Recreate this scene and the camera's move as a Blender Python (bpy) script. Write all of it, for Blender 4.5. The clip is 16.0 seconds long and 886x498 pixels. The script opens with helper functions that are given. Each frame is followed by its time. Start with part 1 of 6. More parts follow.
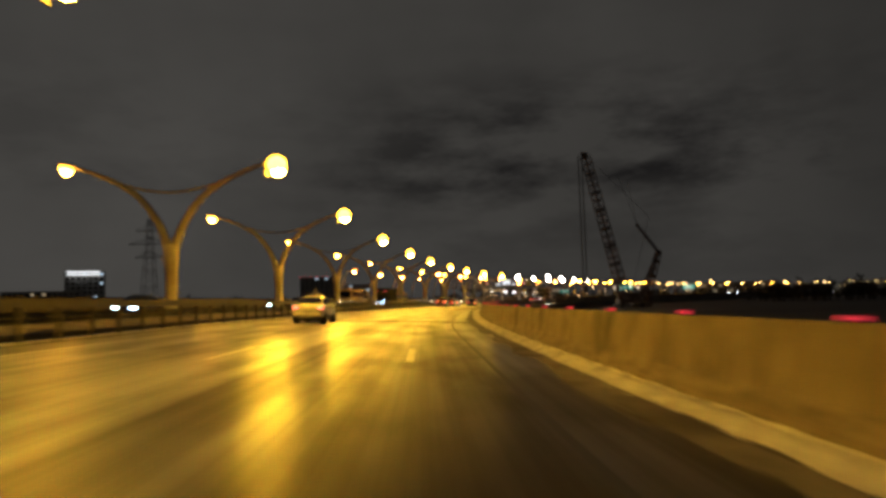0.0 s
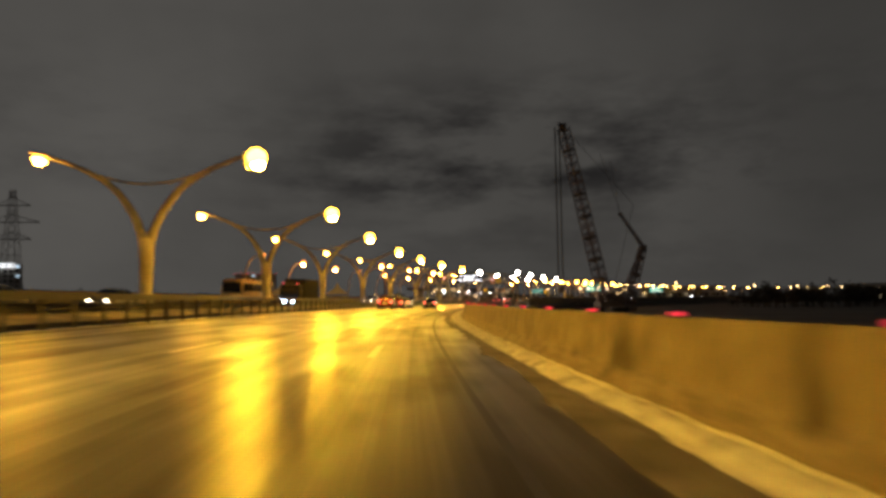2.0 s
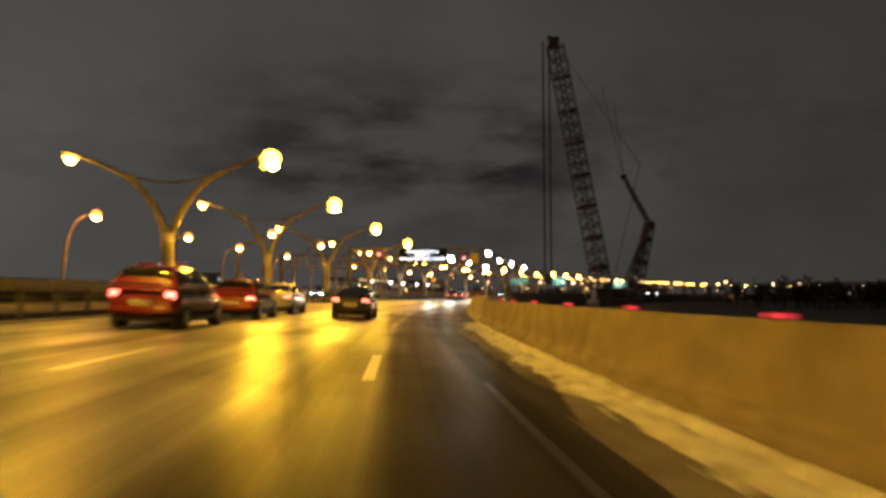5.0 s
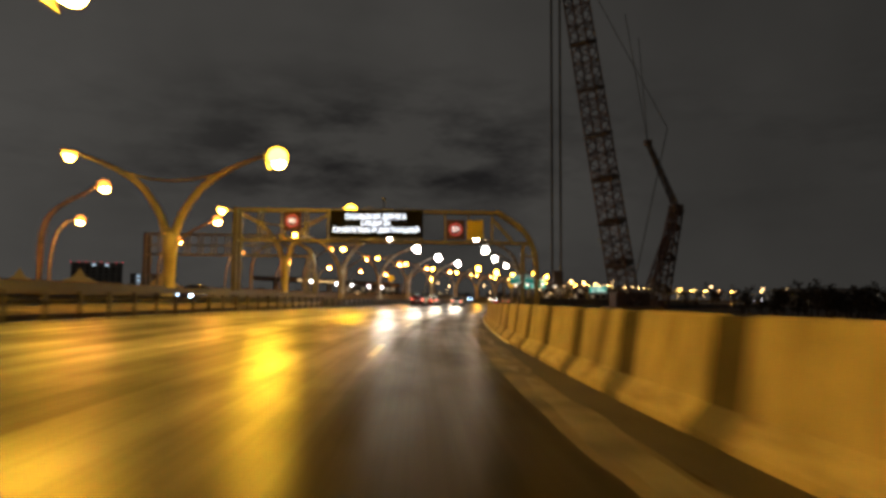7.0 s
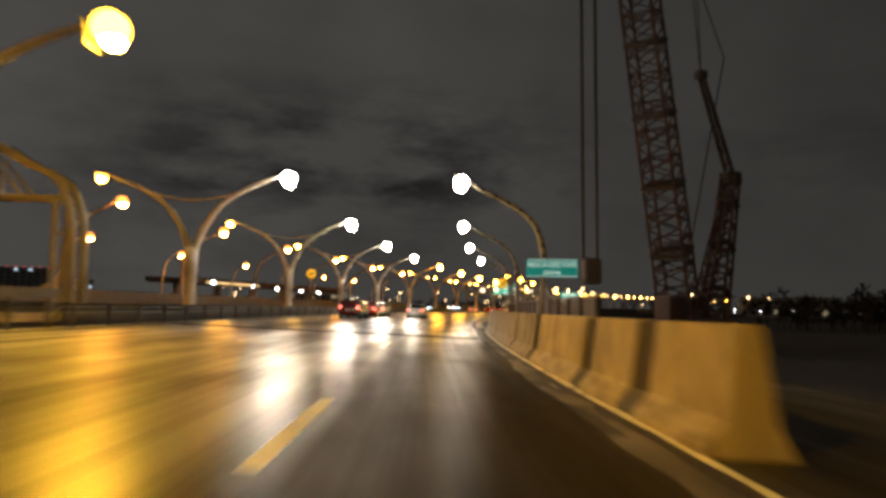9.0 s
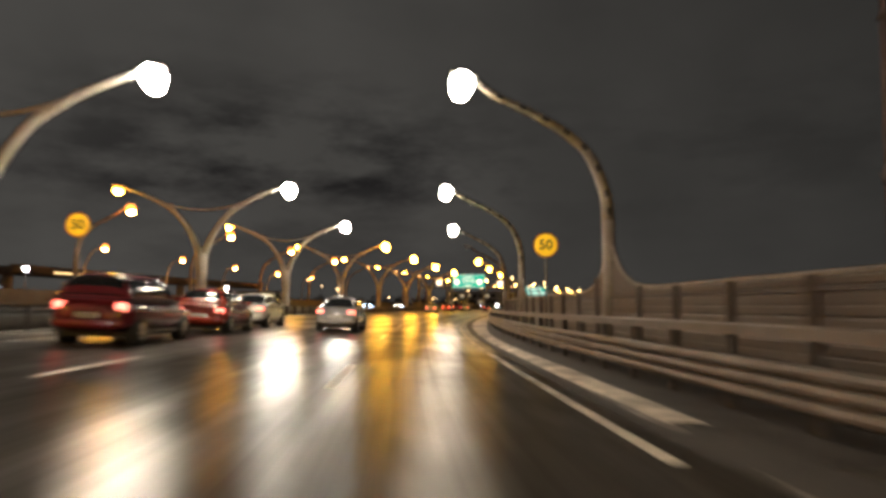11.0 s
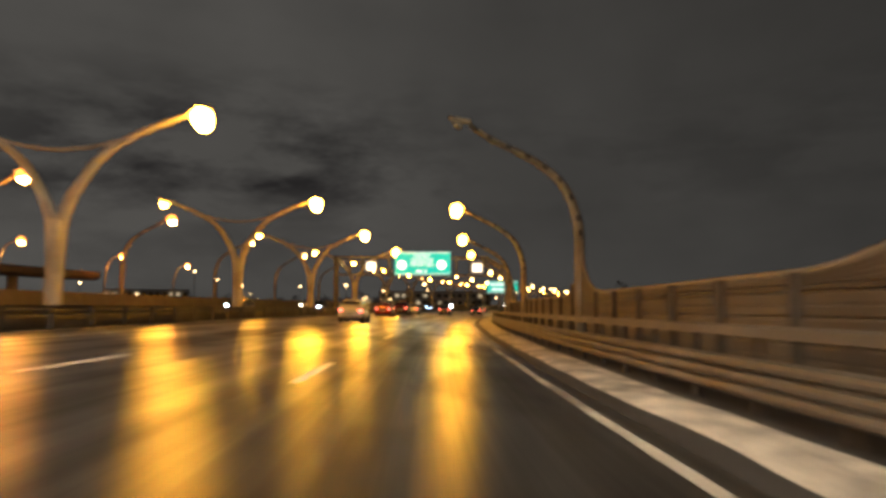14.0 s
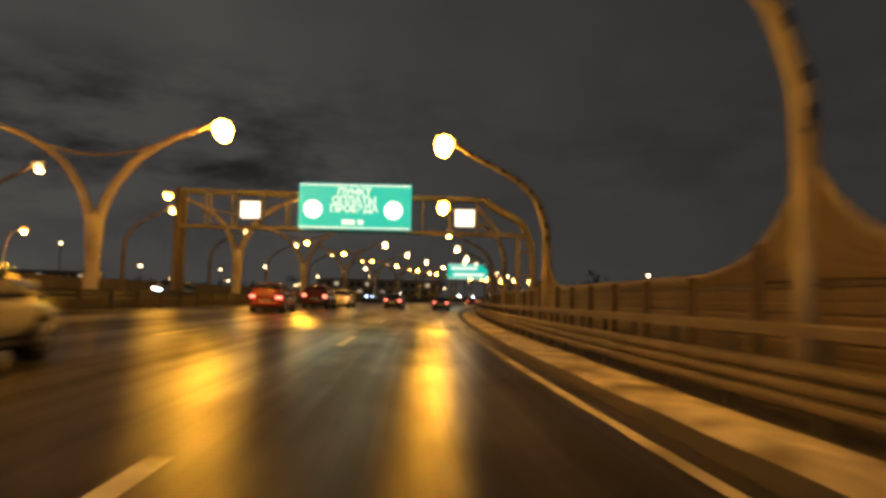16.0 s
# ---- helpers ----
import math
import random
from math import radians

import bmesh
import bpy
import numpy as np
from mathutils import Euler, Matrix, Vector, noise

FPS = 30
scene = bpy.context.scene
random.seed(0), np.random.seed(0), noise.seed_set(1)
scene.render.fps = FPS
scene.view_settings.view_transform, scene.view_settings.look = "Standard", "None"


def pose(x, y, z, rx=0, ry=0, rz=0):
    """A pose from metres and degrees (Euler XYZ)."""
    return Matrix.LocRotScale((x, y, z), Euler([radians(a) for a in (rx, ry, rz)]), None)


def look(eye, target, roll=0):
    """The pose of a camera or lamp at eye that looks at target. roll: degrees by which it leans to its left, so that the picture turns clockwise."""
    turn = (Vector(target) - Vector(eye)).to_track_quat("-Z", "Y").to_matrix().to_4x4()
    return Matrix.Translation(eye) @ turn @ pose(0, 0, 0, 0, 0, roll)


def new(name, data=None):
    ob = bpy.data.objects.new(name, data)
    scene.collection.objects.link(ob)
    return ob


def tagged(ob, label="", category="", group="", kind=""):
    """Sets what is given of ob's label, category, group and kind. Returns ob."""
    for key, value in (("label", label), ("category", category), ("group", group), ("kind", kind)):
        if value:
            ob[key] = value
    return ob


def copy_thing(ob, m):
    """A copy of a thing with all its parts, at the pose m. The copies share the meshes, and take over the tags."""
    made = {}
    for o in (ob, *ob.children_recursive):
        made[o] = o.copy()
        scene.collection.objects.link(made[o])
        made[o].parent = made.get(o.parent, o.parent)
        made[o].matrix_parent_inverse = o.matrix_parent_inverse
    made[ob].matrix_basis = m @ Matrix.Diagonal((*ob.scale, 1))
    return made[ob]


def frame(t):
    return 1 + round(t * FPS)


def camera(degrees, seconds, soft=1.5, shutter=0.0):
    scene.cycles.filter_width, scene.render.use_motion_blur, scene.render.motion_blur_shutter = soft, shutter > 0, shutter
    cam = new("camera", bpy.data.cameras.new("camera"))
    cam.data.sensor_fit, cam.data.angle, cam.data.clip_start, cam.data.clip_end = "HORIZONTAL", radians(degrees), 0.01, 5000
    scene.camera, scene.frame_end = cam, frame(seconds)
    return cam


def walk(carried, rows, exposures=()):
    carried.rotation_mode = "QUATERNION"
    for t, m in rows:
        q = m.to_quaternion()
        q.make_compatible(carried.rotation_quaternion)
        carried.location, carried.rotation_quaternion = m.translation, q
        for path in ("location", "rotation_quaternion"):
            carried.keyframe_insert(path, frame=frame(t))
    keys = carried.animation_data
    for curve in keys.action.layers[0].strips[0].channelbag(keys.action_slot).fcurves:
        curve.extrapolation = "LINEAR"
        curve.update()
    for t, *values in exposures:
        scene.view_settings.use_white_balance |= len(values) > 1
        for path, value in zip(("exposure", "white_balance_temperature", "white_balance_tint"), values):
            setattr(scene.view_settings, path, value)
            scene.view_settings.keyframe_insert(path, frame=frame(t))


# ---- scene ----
cam = camera(64.6, 16.0, soft=3.5, shutter=0.6)
PATH = [
    (0.0, (0.000, 0.000, 1.189), (0.450, 9.962, 1.942), -1.62),
    (0.5, (0.004, 11.305, 1.164), (0.688, 21.255, 1.884), -1.26),
    (1.0, (0.360, 22.597, 1.146), (1.224, 32.534, 1.856), -1.04),
    (1.5, (0.934, 33.856, 1.139), (1.983, 43.777, 1.833), -1.09),
    (2.0, (1.716, 45.056, 1.143), (2.958, 54.951, 1.888), -0.75),
    (2.5, (2.650, 56.188, 1.153), (4.046, 66.064, 1.870), -1.07),
    (3.0, (3.660, 67.254, 1.153), (5.201, 77.112, 1.820), -0.82),
    (3.5, (4.681, 78.207, 1.152), (6.424, 88.030, 1.834), -0.58),
    (4.0, (5.787, 89.012, 1.151), (7.721, 98.802, 1.796), -0.13),
    (4.5, (7.067, 99.654, 1.151), (9.188, 109.404, 1.803), 0.00),
    (5.0, (8.574, 110.125, 1.151), (10.877, 119.834, 1.811), 0.00),
    (5.5, (10.329, 120.421, 1.153), (12.806, 130.086, 1.821), 0.00),
    (6.0, (12.326, 130.539, 1.158), (14.967, 140.160, 1.834), 0.00),
    (6.5, (14.540, 140.482, 1.165), (17.334, 150.059, 1.849), 0.09),
    (7.0, (16.934, 150.257, 1.168), (19.865, 159.790, 1.893), 0.41),
    (7.5, (19.457, 159.873, 1.158), (22.599, 169.337, 1.913), 0.21),
    (8.0, (22.276, 169.324, 1.144), (25.587, 178.725, 1.963), 0.26),
    (8.5, (25.352, 178.680, 1.137), (28.792, 188.032, 1.972), 0.05),
    (9.0, (28.537, 188.025, 1.141), (32.128, 197.319, 1.992), 0.59),
    (9.5, (31.786, 197.377, 1.158), (35.583, 206.585, 2.044), 0.49),
    (10.0, (35.125, 206.694, 1.168), (39.125, 215.822, 2.000), 0.33),
    (10.5, (38.550, 215.916, 1.164), (42.736, 224.960, 1.993), 0.00),
    (11.0, (42.091, 225.034, 1.156), (46.450, 233.996, 1.982), 0.00),
    (11.5, (45.785, 234.051, 1.148), (50.305, 242.933, 1.972), 0.00),
    (12.0, (49.665, 242.968, 1.143), (54.336, 251.772, 1.964), 0.00),
    (12.5, (53.760, 251.789, 1.142), (58.573, 260.516, 1.960), -0.11),
    (13.0, (58.083, 260.520, 1.151), (63.030, 269.169, 2.005), -0.12),
    (13.5, (62.630, 269.166, 1.167), (67.721, 277.733, 2.001), -0.01),
    (14.0, (67.455, 277.746, 1.166), (72.651, 286.249, 2.010), 0.09),
    (14.5, (72.442, 286.286, 1.152), (77.784, 294.705, 1.913), 0.13),
    (15.0, (77.494, 294.801, 1.142), (82.987, 303.121, 1.922), 0.38),
    (15.5, (82.580, 303.303, 1.136), (88.218, 311.526, 1.905), 0.69),
    (16.0, (87.737, 311.820, 1.134), (93.600, 319.888, 1.852), 1.19),
]
walk(cam, [(t, look(e, g, r)) for t, e, g, r in PATH],
     exposures=[(0.0, 0.05), (0.5, -0.2), (1.0, 0.12), (1.5, 0.15), (2.0, 0.6), (2.5, 0.2), (3.0, 0.55), (3.5, 0.6), (4.2, 0.62), (6.5, 0.2), (7.5, 0.3), (8.5, 0.4), (10.0, 0.45), (12.5, 0.58), (14.0, 0.78), (15.5, 0.72), (16.0, 0.58)])

# ---- world: a dull night sky with city glow and dark cloud banks ----
world = bpy.data.worlds.new("night_sky")
scene.world = world
world.use_nodes = True
wn, wl = world.node_tree.nodes, world.node_tree.links
wn.clear()
w_out = wn.new("ShaderNodeOutputWorld")
w_bg = wn.new("ShaderNodeBackground")
w_co = wn.new("ShaderNodeTexCoord")
w_map = wn.new("ShaderNodeMapping")
w_map.inputs["Scale"].default_value = (2.4, 2.4, 7.5)
w_map.inputs["Location"].default_value = (0.35, 0.2, 0.4)
w_noise = wn.new("ShaderNodeTexNoise")
w_noise.inputs["Scale"].default_value = 2.3
w_noise.inputs["Detail"].default_value = 7.0
w_noise.inputs["Roughness"].default_value = 0.6
w_ramp = wn.new("ShaderNodeMapRange")
w_ramp.inputs["From Min"].default_value, w_ramp.inputs["From Max"].default_value = 0.37, 0.56
w_sep = wn.new("ShaderNodeSeparateXYZ")
w_band = wn.new("ShaderNodeValToRGB")
for e, p, v in ((0, 0.0, 0.15), (1, 1.0, 0.12)):
    w_band.color_ramp.elements[e].position, w_band.color_ramp.elements[e].color = p, (v, v, v, 1)
for p, v in ((0.12, 0.35), (0.17, 1.0), (0.25, 0.9), (0.33, 0.2)):
    w_band.color_ramp.elements.new(p).color = (v, v, v, 1)
w_thin = wn.new("ShaderNodeMath")
w_thin.operation = "SUBTRACT"
w_thin.inputs[0].default_value = 1.0
w_dark = wn.new("ShaderNodeMath")
w_dark.operation = "MULTIPLY"
w_mix = wn.new("ShaderNodeMix")
w_mix.data_type = "RGBA"
w_mix.inputs["A"].default_value = (0.0385, 0.0365, 0.0335, 1)
w_mix.inputs["B"].default_value = (0.0105, 0.0098, 0.0096, 1)
w_soft = wn.new("ShaderNodeTexNoise")
w_soft.inputs["Scale"].default_value, w_soft.inputs["Detail"].default_value = 2.6, 4.0
w_tone = wn.new("ShaderNodeMapRange")
w_tone.inputs["From Min"].default_value, w_tone.inputs["From Max"].default_value = 0.3, 0.7
w_tone.inputs["To Min"].default_value, w_tone.inputs["To Max"].default_value = 0.78, 1.15
wl.new(w_co.outputs["Generated"], w_map.inputs["Vector"])
wl.new(w_map.outputs["Vector"], w_noise.inputs["Vector"])
wl.new(w_co.outputs["Generated"], w_sep.inputs["Vector"])
wl.new(w_sep.outputs["Z"], w_band.inputs["Fac"])
wl.new(w_noise.outputs["Fac"], w_ramp.inputs["Value"])
wl.new(w_ramp.outputs["Result"], w_thin.inputs[1])
wl.new(w_thin.outputs[0], w_dark.inputs[0])
wl.new(w_band.outputs["Color"], w_dark.inputs[1])
w_ahead = wn.new("ShaderNodeVectorMath")
w_ahead.operation = "DOT_PRODUCT"
w_ahead.inputs[1].default_value = (0.225, 0.974, 0.0)
w_near = wn.new("ShaderNodeMapRange")
w_near.inputs["From Min"].default_value, w_near.inputs["From Max"].default_value = 0.91, 0.975
w_near.inputs["To Min"].default_value, w_near.inputs["To Max"].default_value = 0.25, 1.0
w_bank = wn.new("ShaderNodeMath")
w_bank.operation = "MULTIPLY"
wl.new(w_co.outputs["Generated"], w_ahead.inputs[0])
wl.new(w_ahead.outputs["Value"], w_near.inputs["Value"])
wl.new(w_dark.outputs[0], w_bank.inputs[0])
wl.new(w_near.outputs["Result"], w_bank.inputs[1])
wl.new(w_bank.outputs[0], w_mix.inputs["Factor"])
wl.new(w_mix.outputs["Result"], w_bg.inputs["Color"])
wl.new(w_co.outputs["Generated"], w_soft.inputs["Vector"])
wl.new(w_soft.outputs["Fac"], w_tone.inputs["Value"])
w_city = wn.new("ShaderNodeVectorMath")
w_city.operation = "DOT_PRODUCT"
w_city.inputs[1].default_value = (-0.643, 0.766, 0.0)
w_west = wn.new("ShaderNodeMapRange")
w_west.inputs["From Min"].default_value, w_west.inputs["From Max"].default_value = -0.2, 1.0
w_west.inputs["To Min"].default_value, w_west.inputs["To Max"].default_value = 0.60, 1.40
w_level = wn.new("ShaderNodeMath")
w_level.operation = "MULTIPLY"
wl.new(w_co.outputs["Generated"], w_city.inputs[0])
wl.new(w_city.outputs["Value"], w_west.inputs["Value"])
wl.new(w_tone.outputs["Result"], w_level.inputs[0])
wl.new(w_west.outputs["Result"], w_level.inputs[1])
wl.new(w_level.outputs[0], w_bg.inputs["Strength"])
wl.new(w_bg.outputs["Background"], w_out.inputs["Surface"])

# ---- brightness of the luminaires ----
BOWL_GLOW, LENS_GLOW = 30.0, 800.0
SODIUM = (1, 0.5145, 0.03)
AMBER = (1.0, 0.425, 0.03)
WHITE = (1.0, 0.95, 0.86)
ORANGE = (1.0, 0.33, 0.05)


# ---- materials ----
def material(name, colour, rough=0.6, metal=0.0, vary=0.25, scale=3.0, fine=40.0, bump=0.0, stain=None, stain_at=0.6, spec=0.5, coat=0.0):
    """Paint, stone or metal with two scales of variation, optional stains and relief."""
    m = bpy.data.materials.new(name)
    m.use_nodes = True
    n, l = m.node_tree.nodes, m.node_tree.links
    b = n["Principled BSDF"]
    b.inputs["Roughness"].default_value = rough
    b.inputs["Metallic"].default_value = metal
    b.inputs["Specular IOR Level"].default_value = spec
    b.inputs["Coat Weight"].default_value = coat
    co = n.new("ShaderNodeTexCoord")
    big, small = n.new("ShaderNodeTexNoise"), n.new("ShaderNodeTexNoise")
    big.inputs["Scale"].default_value, big.inputs["Detail"].default_value = scale, 5.0
    small.inputs["Scale"].default_value, small.inputs["Detail"].default_value = fine, 3.0
    l.new(co.outputs["Object"], big.inputs["Vector"])
    l.new(co.outputs["Object"], small.inputs["Vector"])
    both = n.new("ShaderNodeMath")
    both.operation = "MULTIPLY_ADD"
    both.inputs[1].default_value = 0.35
    l.new(small.outputs["Fac"], both.inputs[0])
    l.new(big.outputs["Fac"], both.inputs[2])
    ramp = n.new("ShaderNodeValToRGB")
    ramp.color_ramp.elements[0].position, ramp.color_ramp.elements[1].position = 0.45, 0.95
    ramp.color_ramp.elements[0].color = (*[c * (1 - vary) for c in colour], 1)
    ramp.color_ramp.elements[1].color = (*[min(1, c * (1 + vary)) for c in colour], 1)
    l.new(both.outputs[0], ramp.inputs["Fac"])
    last = ramp.outputs["Color"]
    if stain:
        spots = n.new("ShaderNodeTexNoise")
        spots.inputs["Scale"].default_value, spots.inputs["Detail"].default_value = scale * 0.45, 6.0
        move = n.new("ShaderNodeMapping")
        move.inputs["Location"].default_value = (7.3, 2.1, 4.4)
        l.new(co.outputs["Object"], move.inputs["Vector"])
        l.new(move.outputs["Vector"], spots.inputs["Vector"])
        edge = n.new("ShaderNodeValToRGB")
        edge.color_ramp.elements[0].position, edge.color_ramp.elements[1].position = stain_at - 0.08, stain_at + 0.12
        l.new(spots.outputs["Fac"], edge.inputs["Fac"])
        mix = n.new("ShaderNodeMix")
        mix.data_type = "RGBA"
        l.new(edge.outputs["Color"], mix.inputs["Factor"])
        l.new(last, mix.inputs["A"])
        mix.inputs["B"].default_value = (*stain, 1)
        last = mix.outputs["Result"]
    l.new(last, b.inputs["Base Color"])
    if bump:
        bm_node = n.new("ShaderNodeBump")
        bm_node.inputs["Strength"].default_value, bm_node.inputs["Distance"].default_value = bump, 0.03
        l.new(both.outputs[0], bm_node.inputs["Height"])
        l.new(bm_node.outputs["Normal"], b.inputs["Normal"])
    return m


def glow(name, colour, strength):
    m = bpy.data.materials.new(name)
    m.use_nodes = True
    b = m.node_tree.nodes["Principled BSDF"]
    b.inputs["Base Color"].default_value = (*[0.5 * c for c in colour], 1)
    b.inputs["Emission Color"].default_value = (*colour, 1)
    b.inputs["Emission Strength"].default_value = strength
    return m


def wet_asphalt():
    """Dark asphalt, damp at first and wet further on, with worn wheel tracks and puddled patches."""
    m = bpy.data.materials.new("wet_asphalt")
    m.use_nodes = True
    n, l = m.node_tree.nodes, m.node_tree.links
    b = n["Principled BSDF"]
    co = n.new("ShaderNodeUVMap")
    co.uv_map = "road"
    sep = n.new("ShaderNodeSeparateXYZ")
    l.new(co.outputs["UV"], sep.inputs["Vector"])
    stretch = n.new("ShaderNodeMapping")
    stretch.inputs["Scale"].default_value = (1.1, 0.05, 1.0)
    l.new(co.outputs["UV"], stretch.inputs["Vector"])
    tracks = n.new("ShaderNodeTexNoise")
    tracks.inputs["Scale"].default_value, tracks.inputs["Detail"].default_value = 1.7, 6.0
    l.new(stretch.outputs["Vector"], tracks.inputs["Vector"])
    patch = n.new("ShaderNodeTexNoise")
    patch.inputs["Scale"].default_value, patch.inputs["Detail"].default_value = 0.16, 4.0
    l.new(co.outputs["UV"], patch.inputs["Vector"])
    ramp = n.new("ShaderNodeValToRGB")
    ramp.color_ramp.elements[0].position, ramp.color_ramp.elements[1].position = 0.35, 0.70
    ramp.color_ramp.elements[0].color = (0.029, 0.0255, 0.021, 1)
    ramp.color_ramp.elements[1].color = (0.060, 0.053, 0.044, 1)
    l.new(tracks.outputs["Fac"], ramp.inputs["Fac"])
    l.new(ramp.outputs["Color"], b.inputs["Base Color"])
    worn = n.new("ShaderNodeMapRange")
    worn.inputs["From Min"].default_value, worn.inputs["From Max"].default_value = 0.30, 0.70
    l.new(tracks.outputs["Fac"], worn.inputs["Value"])
    wet = n.new("ShaderNodeMapRange")
    wet.inputs["From Min"].default_value, wet.inputs["From Max"].default_value = 213.0, 223.0
    wet.inputs["To Min"].default_value, wet.inputs["To Max"].default_value = 0.405, 0.395
    l.new(sep.outputs["Y"], wet.inputs["Value"])
    dry = n.new("ShaderNodeMath")
    dry.operation = "MULTIPLY_ADD"
    dry.inputs[1].default_value = 0.07
    dry.use_clamp = True
    l.new(worn.outputs["Result"], dry.inputs[0])
    shift = n.new("ShaderNodeMath")
    shift.operation = "SUBTRACT"
    shift.inputs[1].default_value = 0.15
    l.new(wet.outputs["Result"], shift.inputs[0])
    more = n.new("ShaderNodeMath")
    more.operation = "MULTIPLY_ADD"
    more.inputs[1].default_value = 0.08
    l.new(patch.outputs["Fac"], more.inputs[0])
    l.new(shift.outputs[0], more.inputs[2])
    l.new(more.outputs[0], dry.inputs[2])
    b.inputs["Specular IOR Level"].default_value = 0.0
    b.inputs["Roughness"].default_value = 0.9
    gloss = n.new("ShaderNodeBsdfGlossy")
    gloss.distribution = "BECKMANN"
    l.new(dry.outputs[0], gloss.inputs["Roughness"])
    edge = n.new("ShaderNodeFresnel")
    edge.inputs["IOR"].default_value = 1.5
    share = n.new("ShaderNodeMath")
    share.operation = "MULTIPLY"
    share.use_clamp = True
    steep = n.new("ShaderNodeMath")
    steep.operation = "POWER"
    steep.inputs[1].default_value = 1.3
    l.new(edge.outputs[0], steep.inputs[0])
    l.new(steep.outputs[0], share.inputs[0])
    # the damp stones themselves shine more broadly than the water between them
    stones = n.new("ShaderNodeBsdfGlossy")
    stones.distribution = "GGX"
    stones.inputs["Roughness"].default_value = 0.56
    bare = n.new("ShaderNodeMapRange")
    bare.inputs["From Min"].default_value, bare.inputs["From Max"].default_value = 213.0, 219.0
    bare.inputs["To Min"].default_value, bare.inputs["To Max"].default_value = 0.42, 0.06
    l.new(sep.outputs["Y"], bare.inputs["Value"])
    sheen = n.new("ShaderNodeMixShader")
    l.new(bare.outputs["Result"], sheen.inputs[0])
    l.new(gloss.outputs[0], sheen.inputs[1])
    l.new(stones.outputs[0], sheen.inputs[2])
    both = n.new("ShaderNodeMixShader")
    l.new(share.outputs[0], both.inputs[0])
    l.new(b.outputs[0], both.inputs[1])
    l.new(sheen.outputs[0], both.inputs[2])
    l.new(both.outputs[0], n["Material Output"].inputs["Surface"])
    # long bands of wetter and drier asphalt along the wheel paths
    lanes = n.new("ShaderNodeMapping")
    lanes.inputs["Scale"].default_value = (0.62, 0.011, 1.0)
    lanes.inputs["Location"].default_value = (4.2, 1.3, 0.0)
    l.new(co.outputs["UV"], lanes.inputs["Vector"])
    bands = n.new("ShaderNodeTexNoise")
    bands.inputs["Scale"].default_value, bands.inputs["Detail"].default_value = 1.0, 3.0
    l.new(lanes.outputs["Vector"], bands.inputs["Vector"])
    film = n.new("ShaderNodeMapRange")
    film.inputs["From Min"].default_value, film.inputs["From Max"].default_value = 0.40, 0.60
    film.inputs["To Min"].default_value, film.inputs["To Max"].default_value = 0.6, 1.0
    l.new(bands.outputs["Fac"], film.inputs["Value"])
    # fine tyre streaks in the water film
    thread = n.new("ShaderNodeMapping")
    thread.inputs["Scale"].default_value = (1.7, 0.012, 1.0)
    l.new(co.outputs["UV"], thread.inputs["Vector"])
    lines = n.new("ShaderNodeTexNoise")
    lines.inputs["Scale"].default_value, lines.inputs["Detail"].default_value, lines.inputs["Roughness"].default_value = 1.0, 5.0, 0.62
    l.new(thread.outputs["Vector"], lines.inputs["Vector"])
    streak = n.new("ShaderNodeMapRange")
    streak.inputs["From Min"].default_value, streak.inputs["From Max"].default_value = 0.36, 0.62
    streak.inputs["To Min"].default_value, streak.inputs["To Max"].default_value = 0.66, 1.08
    l.new(lines.outputs["Fac"], streak.inputs["Value"])
    streaked = n.new("ShaderNodeMath")
    streaked.operation = "MULTIPLY"
    l.new(film.outputs["Result"], streaked.inputs[0])
    l.new(streak.outputs["Result"], streaked.inputs[1])
    # along this stretch the outer lane has less gloss than the inner ones
    lane_gloss = n.new("ShaderNodeMapRange")
    lane_gloss.inputs["From Min"].default_value, lane_gloss.inputs["From Max"].default_value = 0.08, 0.34
    lane_gloss.inputs["To Min"].default_value, lane_gloss.inputs["To Max"].default_value = 1.32, 0.58
    l.new(sep.outputs["X"], lane_gloss.inputs["Value"])
    gloss_end = n.new("ShaderNodeMapRange")
    gloss_end.inputs["From Min"].default_value, gloss_end.inputs["From Max"].default_value = 205.0, 225.0
    l.new(sep.outputs["Y"], gloss_end.inputs["Value"])
    gloss_start = n.new("ShaderNodeMapRange")
    gloss_start.inputs["From Min"].default_value, gloss_start.inputs["From Max"].default_value = 84.0, 106.0
    gloss_start.inputs["To Min"].default_value, gloss_start.inputs["To Max"].default_value = 1.0, 0.0
    l.new(sep.outputs["Y"], gloss_start.inputs["Value"])
    outside = n.new("ShaderNodeMath")
    outside.operation = "MAXIMUM"
    l.new(gloss_start.outputs["Result"], outside.inputs[0])
    l.new(gloss_end.outputs["Result"], outside.inputs[1])
    ends = n.new("ShaderNodeMix")
    l.new(outside.outputs[0], ends.inputs["Factor"])
    l.new(lane_gloss.outputs["Result"], ends.inputs["A"])
    soaked = n.new("ShaderNodeMapRange")
    soaked.inputs["From Min"].default_value, soaked.inputs["From Max"].default_value = 216.0, 240.0
    soaked.inputs["To Min"].default_value, soaked.inputs["To Max"].default_value = 1.45, 1.15
    l.new(sep.outputs["Y"], soaked.inputs["Value"])
    l.new(soaked.outputs["Result"], ends.inputs["B"])
    total = n.new("ShaderNodeMath")
    total.operation = "MULTIPLY"
    l.new(streaked.outputs[0], total.inputs[0])
    l.new(ends.outputs["Result"], total.inputs[1])
    # shallow puddles and drained spots where the road is wettest
    pool_map = n.new("ShaderNodeMapping")
    pool_map.inputs["Scale"].default_value = (0.55, 0.16, 1.0)
